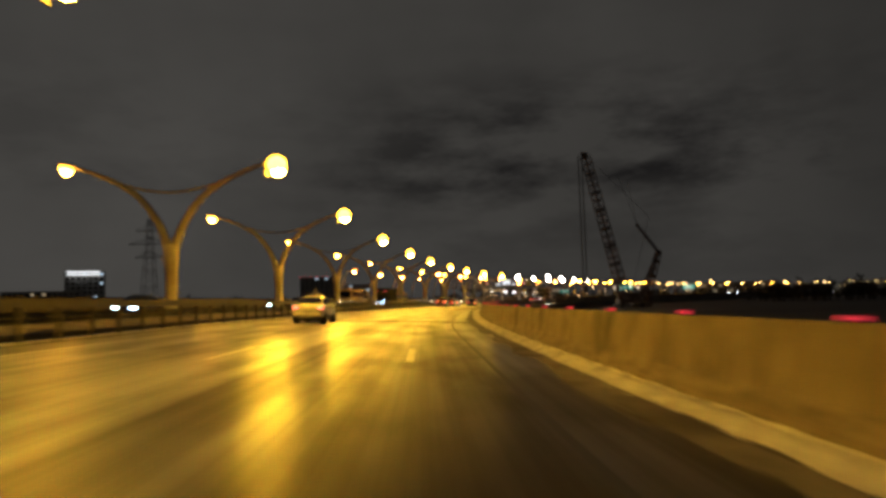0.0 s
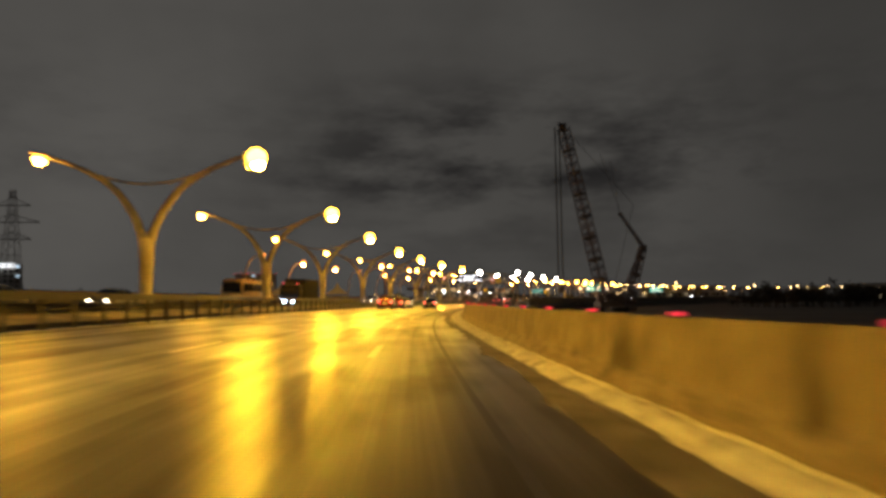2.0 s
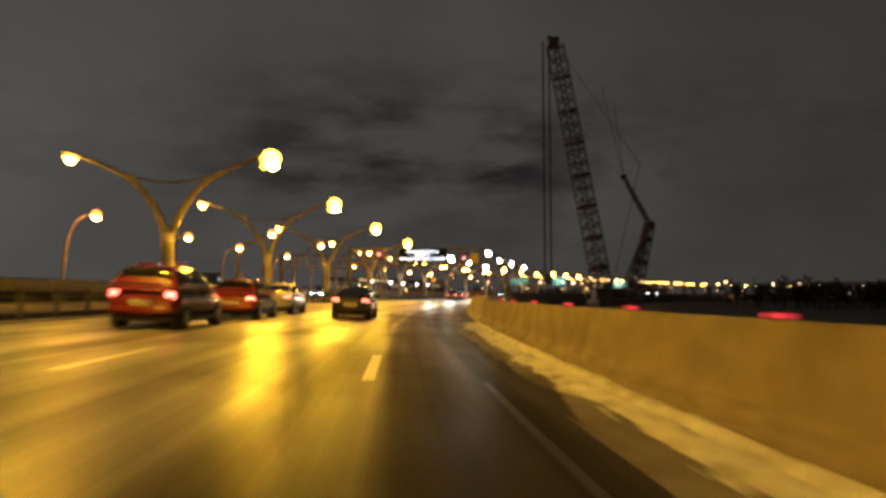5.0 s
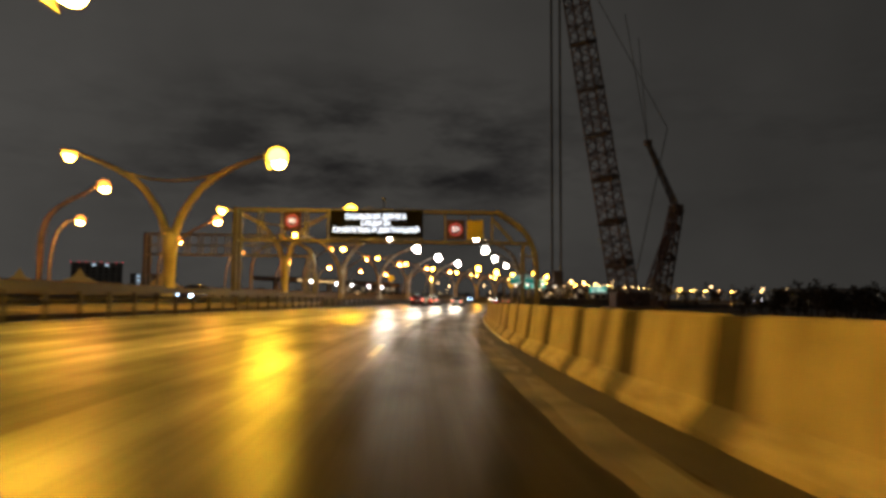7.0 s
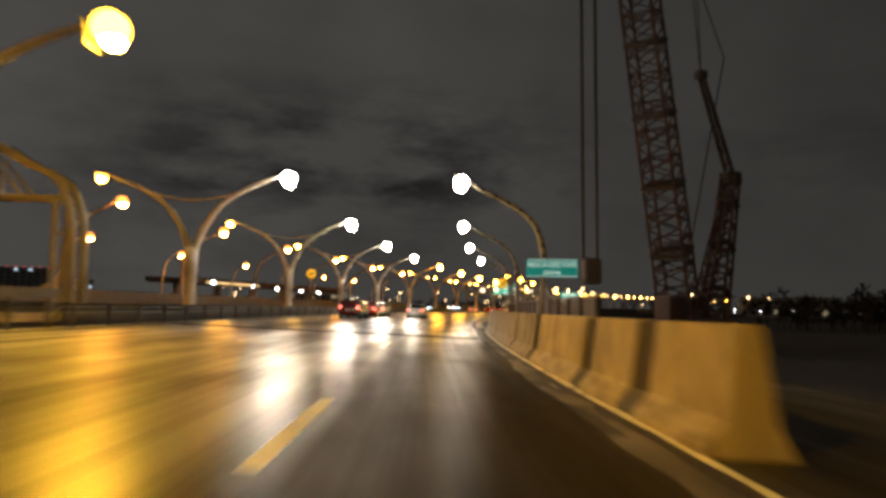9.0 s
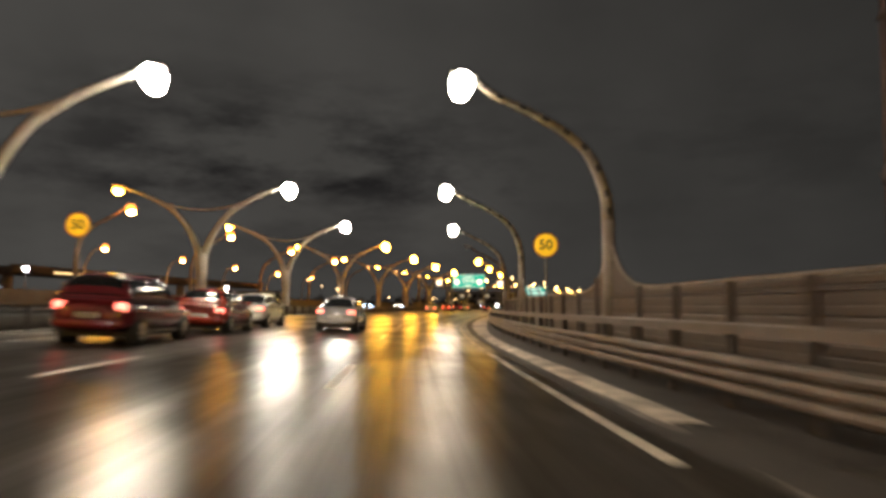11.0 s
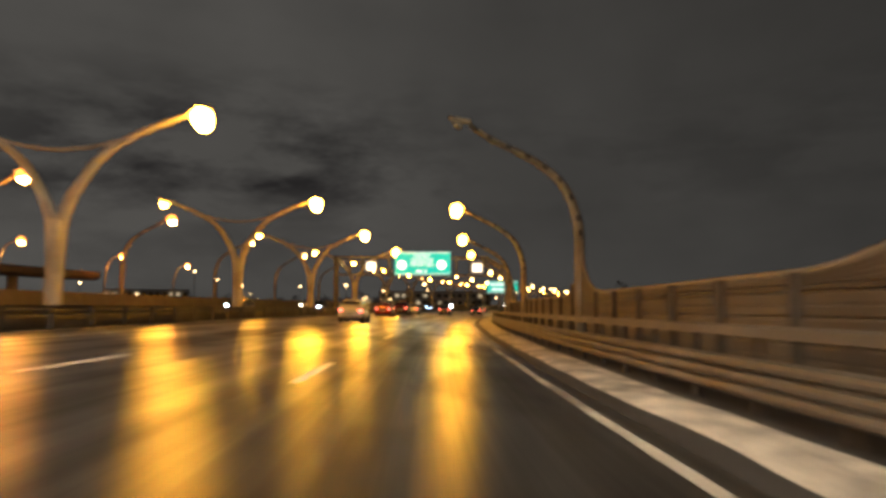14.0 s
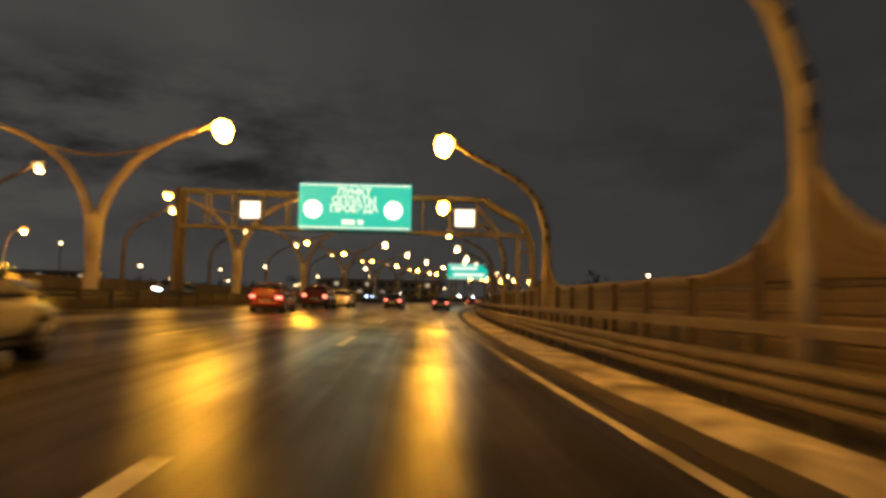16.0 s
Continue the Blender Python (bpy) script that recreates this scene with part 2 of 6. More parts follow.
    l.new(co.outputs["UV"], pool_map.inputs["Vector"])
    pools = n.new("ShaderNodeTexNoise")
    pools.inputs["Scale"].default_value, pools.inputs["Detail"].default_value = 1.0, 4.0
    l.new(pool_map.outputs["Vector"], pools.inputs["Vector"])
    pool = n.new("ShaderNodeMapRange")
    pool.inputs["From Min"].default_value, pool.inputs["From Max"].default_value = 0.40, 0.56
    pool.inputs["To Min"].default_value, pool.inputs["To Max"].default_value = 0.68, 1.15
    l.new(pools.outputs["Fac"], pool.inputs["Value"])
    pooled = n.new("ShaderNodeMath")
    pooled.operation = "MULTIPLY"
    l.new(total.outputs[0], pooled.inputs[0])
    l.new(pool.outputs["Result"], pooled.inputs[1])
    l.new(pooled.outputs[0], share.inputs[1])
    return m


ASPHALT = wet_asphalt()
PAINT_LINE = material("road_paint", (0.86, 0.84, 0.78), 0.6, vary=0.12, scale=2.0, stain=(0.25, 0.24, 0.23), stain_at=0.64)
# duller and yellower than the other road paint
PAINT_EDGE = material("dull_edge_paint", (0.60, 0.55, 0.46), 0.6, vary=0.25, scale=1.2, stain=(0.16, 0.15, 0.13), stain_at=0.56)
PAINT_WORN = material("worn_road_paint", (0.036, 0.034, 0.031), 0.38, vary=0.3, scale=1.5, stain=(0.03, 0.03, 0.03), stain_at=0.48)
CONCRETE = material("cast_concrete", (0.31, 0.285, 0.245), 0.8, vary=0.16, scale=0.9, fine=22, bump=0.25, stain=(0.12, 0.105, 0.088), stain_at=0.60)


def wall_concrete(name, colour, dark, at):
    """Cast concrete with blotches, upright dark stains and streaks that follow the wall's length."""
    m = bpy.data.materials.new(name)
    m.use_nodes = True
    n, l = m.node_tree.nodes, m.node_tree.links
    b = n["Principled BSDF"]
    b.inputs["Roughness"].default_value = 0.82
    b.inputs["Specular IOR Level"].default_value = 0.3
    co = n.new("ShaderNodeUVMap")
    co.uv_map = "road"
    last = None
    for scale, size, detail, lo, hi, dim, off in (((1.6, 0.55, 1), 1.0, 5.0, at, at + 0.10, dark, 3.0), ((7.0, 1.2, 1), 1.0, 6.0, 0.42, 0.66, 0.68, 11.0), ((14.0, 5.0, 1), 1.0, 5.0, 0.35, 0.70, 0.72, 27.0), ((60.0, 40.0, 1), 1.0, 2.0, 0.3, 0.7, 0.86, 5.0)):
        mp = n.new("ShaderNodeMapping")
        mp.inputs["Scale"].default_value = scale
        mp.inputs["Location"].default_value = (off, off * 1.7, 0)
        nz = n.new("ShaderNodeTexNoise")
        nz.inputs["Scale"].default_value, nz.inputs["Detail"].default_value = size, detail
        l.new(co.outputs["UV"], mp.inputs["Vector"])
        l.new(mp.outputs["Vector"], nz.inputs["Vector"])
        rg = n.new("ShaderNodeMapRange")
        rg.inputs["From Min"].default_value, rg.inputs["From Max"].default_value = lo, hi
        rg.inputs["To Min"].default_value, rg.inputs["To Max"].default_value = 1.0, dim
        l.new(nz.outputs["Fac"], rg.inputs["Value"])
        if last is None:
            last = rg.outputs["Result"]
        else:
            mu = n.new("ShaderNodeMath")
            mu.operation = "MULTIPLY"
            l.new(last, mu.inputs[0])
            l.new(rg.outputs["Result"], mu.inputs[1])
            last = mu.outputs[0]
    mix = n.new("ShaderNodeMix")
    mix.data_type = "RGBA"
    mix.inputs["A"].default_value = (0, 0, 0, 1)
    mix.inputs["B"].default_value = (*colour, 1)
    l.new(last, mix.inputs["Factor"])
    l.new(mix.outputs["Result"], b.inputs["Base Color"])
    bp = n.new("ShaderNodeBump")
    bp.inputs["Strength"].default_value, bp.inputs["Distance"].default_value = 0.35, 0.02
    l.new(last, bp.inputs["Height"])
    l.new(bp.outputs["Normal"], b.inputs["Normal"])
    return m


WALL_CONCRETE = wall_concrete("stained_wall_concrete", (0.36, 0.30, 0.20), 0.38, 0.59)
# block concrete darkened in colour to stand for lamplight falling off
LONG_CONCRETE = wall_concrete("dimmed_grey_concrete", (0.40, 0.36, 0.30), 0.45, 0.58)
BLOCK_CONCRETE = wall_concrete("blotchy_block_concrete", (0.54, 0.46, 0.345), 0.40, 0.60)
CONCRETE_DARK = material("dirty_concrete", (0.10, 0.093, 0.083), 0.8, vary=0.25, scale=1.2, fine=25, bump=0.3, stain=(0.09, 0.08, 0.07), stain_at=0.58)
SNOW = material("dirty_snow", (0.84, 0.78, 0.67), 0.75, vary=0.3, scale=5.0, fine=22, bump=0.8, stain=(0.18, 0.155, 0.13), stain_at=0.60)
SNOW_MID = material("half_clean_snow", (0.66, 0.60, 0.50), 0.7, vary=0.5, scale=1.9, fine=11, bump=0.8, stain=(0.17, 0.145, 0.115), stain_at=0.55)
SNOW_GREY = material("grey_dirty_snow", (0.22, 0.205, 0.185), 0.7, vary=0.4, scale=1.8, fine=14, bump=0.6, stain=(0.09, 0.082, 0.074), stain_at=0.53)
SLUSH = material("grey_slush", (0.042, 0.039, 0.036), 0.65, vary=0.4, scale=1.5, fine=14, bump=0.5, stain=(0.06, 0.055, 0.05), stain_at=0.52)
SLUSH_PALE = material("brown_slush", (0.165, 0.14, 0.11), 0.7, vary=0.6, scale=1.1, fine=9, bump=0.4, stain=(0.05, 0.046, 0.042), stain_at=0.52)
STEEL = material("galvanised_steel", (0.115, 0.10, 0.082), 0.55, metal=0.3, vary=0.2, scale=2.0, stain=(0.17, 0.15, 0.13), stain_at=0.6)
STEEL_DARK = material("dark_steel", (0.07, 0.068, 0.066), 0.55, metal=0.3, vary=0.25, scale=2.0)
# darker than the paint of the median lamps
ARCH_PAINT = material("dark_arch_paint", (0.215, 0.19, 0.15), 0.55, vary=0.25, scale=1.2, stain=(0.12, 0.10, 0.078), stain_at=0.58)
LAMP_PAINT = material("pale_lamp_paint", (0.36, 0.335, 0.285), 0.55, vary=0.18, scale=1.4, stain=(0.20, 0.18, 0.15), stain_at=0.63)
GANTRY_PAINT = material("grey_gantry_paint", (0.14, 0.132, 0.108), 0.5, vary=0.15, scale=1.5, stain=(0.15, 0.13, 0.10), stain_at=0.62)
PANEL = material("ribbed_noise_panel", (0.088, 0.068, 0.048), 0.6, vary=0.25, scale=0.8, stain=(0.06, 0.046, 0.034), stain_at=0.56)
PANEL_TOP = material("noise_wall_capping", (0.17, 0.145, 0.12), 0.5, metal=0.2, vary=0.2, scale=1.0)
PANEL_POST = material("noise_post", (0.042, 0.034, 0.027), 0.55, vary=0.2, scale=1.0)
CRANE_PAINT = material("dull_red_crane_paint", (0.092, 0.058, 0.060), 0.6, vary=0.3, scale=0.6)
CRANE_DARK = material("dark_crane_steel", (0.08, 0.064, 0.062), 0.6, vary=0.3, scale=0.8)
ROPE = material("steel_rope", (0.05, 0.05, 0.05), 0.6)
GROUND = material("frozen_ground", (0.045, 0.042, 0.038), 0.9, vary=0.5, scale=0.03, fine=0.6, stain=(0.09, 0.088, 0.085), stain_at=0.58)
BARK = material("dark_bark", (0.035, 0.03, 0.026), 0.9, vary=0.3, scale=1.0)
# pale colour stands in for night haze over the far facades
FACADE = material("haze_pale_facade", (0.42, 0.40, 0.37), 0.8, vary=0.25, scale=0.08)
BOARD_BLACK = material("matt_board_black", (0.006, 0.006, 0.007), 0.9, spec=0.1)
BLACK = material("black_housing", (0.018, 0.018, 0.020), 0.5, vary=0.2)
RUBBER = material("black_rubber", (0.02, 0.02, 0.02), 0.75, vary=0.2)
RIM = material("alloy_rim", (0.42, 0.42, 0.43), 0.35, metal=0.8, vary=0.15)
CAR_GLASS = material("dark_car_glass", (0.012, 0.013, 0.015), 0.08, vary=0.1)
PLATE = material("plate_white", (0.7, 0.7, 0.68), 0.5, vary=0.05)
TAIL = glow("tail_lamp", (1.0, 0.15, 0.10), 5.0)
HEADLAMP = glow("bluish_headlamp", (0.42, 0.66, 1.0), 30.0)
HEADLAMP_WARM = glow("warm_headlamp", (1.0, 0.90, 0.74), 18.0)
MARKER_RED = glow("red_marker_lens", (1.0, 0.05, 0.08), 0.9)
RED_BEACON = glow("red_beacon", (1.0, 0.07, 0.10), 1.6)
LED_WHITE = glow("led_white", (0.80, 0.88, 1.0), 3.4)
LED_PINK = glow("led_pinkish_white", (1.0, 0.80, 0.80), 1.3)
LED_RED = glow("led_red", (1.0, 0.14, 0.14), 0.55)
# green, white and yellow sign faces: their glow stands in for returned headlight
GREEN_SIGN = glow("retro_glow_green_face", (0.0, 0.42, 0.32), 0.85)
GREEN_FILM = glow("retro_glow_green_panel", (0.0, 0.28, 0.23), 0.38)
WHITE_SIGN = glow("retro_glow_white_face", (0.80, 0.90, 0.82), 0.8)
SIGN_TEXT = glow("retro_glow_lettering", (0.72, 0.90, 0.84), 0.55)
WHITE_PANEL = glow("lit_white_panel", (1.0, 0.86, 0.66), 1.6)
YELLOW_SIGN = glow("retro_glow_yellow_face", (1.0, 0.55, 0.02), 0.55)
YELLOW_BACK = material("yellow_panel", (0.50, 0.42, 0.07), 0.6, vary=0.08, scale=0.7)
WIN_WARM = glow("warm_window", (1.0, 0.80, 0.50), 0.35)
WIN_COOL = glow("cool_window", (0.62, 0.82, 1.0), 0.8)
LAMP_COLOURS = {"sodium": (SODIUM, 0.6), "amber": (AMBER, 3.2), "amber_dim": (AMBER, 1.6), "white": (WHITE, 4.5), "white_dim": (WHITE, 0.8), "orange": (ORANGE, 0.085)}
G_BOWL = {k: glow(k + "_lamp_bowl", c, BOWL_GLOW * f) for k, (c, f) in LAMP_COLOURS.items()}
LENS_SHARE = {"sodium": 1.2, "amber": 0.36, "amber_dim": 0.20, "white": 0.36, "white_dim": 0.18, "orange": 0.32}
G_LENS = {k: glow(k + "_lamp_lens", c if k[:5] != "white" else (1.0, 0.82, 0.58), LENS_GLOW * LENS_SHARE[k]) for k, (c, f) in LAMP_COLOURS.items()}
G_DIM = glow("distant_lamp_glass", (1.0, 0.66, 0.30), 9.0)
G_DIMWHITE = glow("distant_white_lamp_glass", (0.90, 0.95, 1.0), 10.0)
G_FAR = {"amber": glow("far_lamp_bowl", (1.0, 0.76, 0.42), 7.0), "orange": glow("far_orange_bowl", (1.0, 0.55, 0.22), 3.0)}
G_FARLENS = glow("far_lamp_lens", (1.0, 0.50, 0.10), 60.0)
GLASS_OFF = material("unlit_lamp_glass", (0.30, 0.30, 0.28), 0.3)

# ---- the road's line: heading along its length, gently curving right ----
S_MIN, S_MAX = -120, 1100
HEAD = (-1.00373883e-08, 5.67039671e-06, 9.04402734e-04, 1.06427685e-02)
BANK = 0.04


def heading(s):
    a, b, c, d = HEAD
    q = min(max(s, 0.0), 318.0)
    h = ((a * q + b) * q + c) * q + d
    slope = (3 * a * q + 2 * b) * q + c
    return h + slope * (s - q)


LINE_S = np.arange(S_MIN, S_MAX + 1, 1.0)
LINE_H = np.array([heading(s) for s in LINE_S])
_mid = (LINE_H[1:] + LINE_H[:-1]) / 2
LINE_X = np.r_[0, np.cumsum(np.sin(_mid))]
LINE_Y = np.r_[0, np.cumsum(np.cos(_mid))]
LINE_X += 0.0103 - LINE_X[-S_MIN]
LINE_Y += 0.1110 - LINE_Y[-S_MIN]
# sideways shift of the lane line from the driven line
KNOT_S = (-120, 0, 16, 25, 34, 44, 62, 92, 110, 152, 183, 200, 230, 252, 270, 286, 300, 316, 333, 344, 368, 400, 1100)
KNOT_D = (-0.3, -0.3, -0.35, -0.5, -0.65, -0.6, -0.57, -0.65, -0.6, -1.15, -0.95, -0.58, -0.85, -1.15, -1.65, -1.95, -1.85, -1.5, -1.5, -1.4, -1.4, -1.3, -1.3)
_raw = np.interp(LINE_S, KNOT_S, KNOT_D)
_ker = np.hanning(15) / np.hanning(15).sum()
LINE_D = np.convolve(np.pad(_raw, 7, mode="edge"), _ker, "valid")


def at_abs(s, d, z=0.0):
    """A place s metres along, d metres right of the driven line, at height z over the level."""
    h = np.interp(s, LINE_S, LINE_H)
    return Vector((float(np.interp(s, LINE_S, LINE_X) + math.cos(h) * d), float(np.interp(s, LINE_S, LINE_Y) - math.sin(h) * d), z))


def lane(s):
    return float(np.interp(s, LINE_S, LINE_D))


def on_road(s, d, z=0.0):
    """A place s metres along, d metres right of the lane line, z above the banked road."""
    a = d + lane(s)
    return at_abs(s, a, z - BANK * a)


EDGE_S = (-120, 236, 258, 275, 288, 297, 316, 328, 340, 400, 1100)
EDGE_D = (2.3, 2.3, 1.88, 1.87, 1.96, 2.07, 2.20, 2.25, 2.22, 2.30, 2.36)


def edge(s):
    """Where the right edge line lies, right of the lane line."""
    return float(np.mean([np.interp(s + o, EDGE_S, EDGE_D) for o in (-6, -3, 0, 3, 6)])) - lane(s)


def by_edge(s, k, d, z):
    return d + edge(s), z


def stand(s, d, turn=0.0, tilt=False):
    """The pose of a thing that stands on the road at (s, d), facing along it."""
    p = on_road(s, d)
    h = float(np.interp(s, LINE_S, LINE_H))
    m = Matrix.Translation(p) @ Matrix.Rotation(-h + radians(turn), 4, "Z")
    if tilt:
        m = m @ Matrix.Rotation(math.atan(BANK) * (1 if abs(turn) < 90 else -1), 4, "Y")
    return m


# ---- building helpers ----
def mesh_of(name, verts, faces, mat, smooth=False):
    me = bpy.data.meshes.new(name)
    me.from_pydata([tuple(v) for v in verts], [], faces)
    me.materials.append(mat)
    if smooth:
        me.polygons.foreach_set("use_smooth", [True] * len(me.polygons))
    me.update()
    return me


def thing(name, label, category, group="", kind="", m=None):
    """An empty at the foot of a thing, whose parts hang under it."""
    ob = new(name)
    ob.empty_display_size = 0.3
    if m is not None:
        ob.matrix_world = m
    return tagged(ob, label, category, group, kind)


def part(name, data, parent, label="", m=None):
    ob = new(name, data)
    ob.parent = parent
    if m is not None:
        ob.matrix_basis = m
    if label:
        ob["label"] = label
    return ob


def box_data(name, size, mat, centre=(0, 0, 0), bevel=0.0):
    bm = bmesh.new()
    bmesh.ops.create_cube(bm, size=1.0)
    bmesh.ops.scale(bm, vec=size, verts=bm.verts)
    bmesh.ops.translate(bm, vec=centre, verts=bm.verts)
    if bevel:
        bmesh.ops.bevel(bm, geom=list(bm.edges), offset=bevel, segments=2, affect="EDGES", profile=0.5)
    me = bpy.data.meshes.new(name)
    bm.to_mesh(me)
    bm.free()
    me.materials.append(mat)
    return me


def tube_data(name, points, sizes, mat, sides=8, up=(0, 1, 0), caps=True, flat=1.0):
    """A tapered tube along points; sizes are radii; flat squeezes it across its bend."""
    pts = [Vector(p) for p in points]
    verts, faces = [], []
    for i, p in enumerate(pts):
        a, b = pts[max(i - 1, 0)], pts[min(i + 1, len(pts) - 1)]
        t = (b - a).normalized()
        u = Vector(up)
        side = t.cross(u)
        if side.length < 1e-4:
            side = t.cross(Vector((1, 0, 0)))
        side.normalize()
        v = side.cross(t).normalized()
        r = sizes[i] if hasattr(sizes, "__len__") else sizes
        for k in range(sides):
            w = 2 * math.pi * (k + 0.5) / sides
            verts.append(p + side * (math.cos(w) * r) + v * (math.sin(w) * r * flat))
    n = len(pts)
    for i in range(n - 1):
        for k in range(sides):
            a, b = i * sides + k, i * sides + (k + 1) % sides
            faces.append((a, b, b + sides, a + sides))
    if caps:
        faces.append(tuple(reversed(range(sides))))
        faces.append(tuple(range((n - 1) * sides, n * sides)))
    return mesh_of(name, verts, faces, mat, smooth=sides > 6)


def bars_data(name, bars, mat):
    """Many straight square bars (start, end, half width) in one mesh, for lattice work."""
    verts, faces = [], []
    for a, b, r in bars:
        a, b = Vector(a), Vector(b)
        t = (b - a).normalized()
        u = t.cross(Vector((0.31, 0.83, 0.46))).normalized()
        v = t.cross(u)
        k = len(verts)
        for p in (a, b):
            for cu, cv in ((1, 1), (-1, 1), (-1, -1), (1, -1)):
                verts.append(p + u * (cu * r) + v * (cv * r))
        for i in range(4):
            j = (i + 1) % 4
            faces.append((k + i, k + j, k + 4 + j, k + 4 + i))
        faces += [(k + 3, k + 2, k + 1, k), (k + 4, k + 5, k + 6, k + 7)]
    return mesh_of(name, verts, faces, mat)


def ball_data(name, r, mat, squash=1.0, rings=8, seg=12):
    bm = bmesh.new()
    bmesh.ops.create_uvsphere(bm, u_segments=seg, v_segments=rings, radius=r)
    bmesh.ops.scale(bm, vec=(1, 1, squash), verts=bm.verts)
    me = bpy.data.meshes.new(name)
    bm.to_mesh(me)
    bm.free()
    me.materials.append(mat)
    me.polygons.foreach_set("use_smooth", [True] * len(me.polygons))
    return me


def sweep_data(name, profile, s0, s1, mat, step=3.0, closed=True, uv=False, ragged=None):
    """A cross-section of (d, z) points drawn along the road from s0 to s1."""
    count = max(2, int(math.ceil((s1 - s0) / step)) + 1)
    stations = np.linspace(s0, s1, count)
    verts, faces, n = [], [], len(profile)
    for s in stations:
        for k, (d, z) in enumerate(profile):
            if ragged:
                d, z = ragged(s, k, d, z)
            verts.append(on_road(s, d, z))
    span = n if closed else n - 1
    for i in range(count - 1):
        for k in range(span):
            a, b = i * n + k, i * n + (k + 1) % n
            faces.append((a, b, b + n, a + n))
    if closed:
        faces.append(tuple(range(n)))
        faces.append(tuple(reversed(range((count - 1) * n, count * n))))
    me = mesh_of(name, verts, faces, mat)
    if uv:
        layer = me.uv_layers.new(name="road")
        flat = []
        for lp in me.loops:
            i, k = divmod(lp.vertex_index, n)
            flat += [profile[k][0], float(stations[i])]
        layer.data.foreach_set("uv", flat)
    return me


def setting(name, data, label, category, parent=None):
    ob = new(name, data)
    if parent:
        ob.parent = parent
    return tagged(ob, label, category, kind="structure")


# ---- large structure: ground, deck, road surface, markings ----
bm = bmesh.new()
bmesh.ops.create_grid(bm, x_segments=40, y_segments=40, size=3200)
ground_me = bpy.data.meshes.new("ground")
bm.to_mesh(ground_me)
bm.free()
ground_me.materials.append(GROUND)
ground = setting("ground", ground_me, "dark frozen ground reaching to the horizon", "ground")
ground.location = (300, 600, -2.6)

road = setting("road", sweep_data("road", [(-28.6 + 0.9 * i, 0.0) for i in range(42)], -110, 1090, ASPHALT, step=3.0, closed=False, uv=True),
               "dark wet asphalt motorway curving gently to the right", "road")
deck = setting("road_deck", sweep_data("road_deck", [(-29.6, 0.10), (-28.7, 0.10), (-28.7, -0.03), (8.1, -0.03), (8.1, -0.01), (8.6, -0.01), (8.6, -1.1), (-29.6, -1.1)], -110, 1090, CONCRETE_DARK, step=6.0),
               "grey concrete deck under the motorway", "deck")
deck_fill = setting("embankment", sweep_data("embankment", [(-33, -3.9), (-29.0, -1.0), (8.2, -1.0), (12, -3.0)], -110, 1090, GROUND, step=8.0, closed=False),
                    "dark earth embankment below the deck", "embankment")


def ridge_noise(s, k):
    return noise.noise(Vector((s * 0.21, k * 1.7, 0.0))) + 0.5 * noise.noise(Vector((s * 0.9, k * 3.1, 4.0)))


def ragged_edge(amount, lift):
    def f(s, k, d, z):
        r = ridge_noise(s, k)
        return d + amount * r * (1 if z < 0.02 else 0.5), max(z + lift * r * (1 if z > 0.01 else 0), 0.004 if z < 0.02 else 0.012)
    return f


# solid edge lines and dashes
left_edge_line = setting("edge_line", sweep_data("edge_line", [(-8.32, 0.004), (-8.14, 0.004)], -100, 1000, PAINT_LINE, closed=False), "white solid edge line beside the median", "road marking")
right_edge_line = setting("edge_line", sweep_data("edge_line", [(-0.08, 0.005), (0.08, 0.005)], 236, 1000, PAINT_EDGE, closed=False, ragged=by_edge), "white solid edge line along the right shoulder", "road marking")
far_edge_line = setting("edge_line", sweep_data("edge_line", [(-16.9, 0.004), (-16.72, 0.004)], -100, 900, PAINT_LINE, closed=False), "white solid edge line of the opposite carriageway", "road marking")
worn_line = setting("worn_edge_line", sweep_data("worn_edge_line", [(1.53, 0.004), (1.63, 0.004)], -60, 120, PAINT_WORN, closed=False), "almost worn off old lane line", "road marking")
DASH_FIRST, DASH_STEP, DASH_LONG = 14.0, 15.02, 3.8
SHIFT_S, SHIFT_D = (0, 90, 150, 185, 215, 260, 280), (0, 0.5, 0.9, 1.6, 1.8, 0.3, 0)
for row_d, last in ((0.0, 60), (-4.05, 45), (-20.6, 45)):
    for k in range(-7, last):
        s = DASH_FIRST + DASH_STEP * k
        s += float(np.interp(s, SHIFT_S, SHIFT_D))
        if s > 900:
            continue
        o = new("lane_dash", sweep_data("lane_dash", [(row_d - 0.085, 0.0045), (row_d + 0.085, 0.0045)], s, s + DASH_LONG, PAINT_LINE, step=1.9, closed=False))
        tagged(o, "white lane dash painted on the wet asphalt", "road marking", group="lane dashes", kind="structure")


# expansion joints across the deck
JOINT_PATCH = material("dark_joint_patch", (0.016, 0.015, 0.014), 0.85, vary=0.3, spec=0.15)


def joint(s):
    j = thing("expansion_joint", "dark steel expansion joint across the carriageway", "joint", group="expansion joints", kind="structure")
    part("gap_strip", sweep_data("gap_strip", [(-9.9, 0.004), (3.3, 0.004)], s, s + 0.16, RUBBER, step=0.16, closed=False), j)
    for off in (-0.09, 0.17):
        part("steel_edge", sweep_data("steel_edge", [(-9.9, 0.007), (3.3, 0.007)], s + off, s + off + 0.07, STEEL, step=0.07, closed=False), j)
    part("patch", sweep_data("patch", [(-9.9, 0.0035), (3.3, 0.0035)], s - 0.75, s + 0.95, JOINT_PATCH, step=1.7, closed=False), j)


joint(42.0)
joint(220.5)

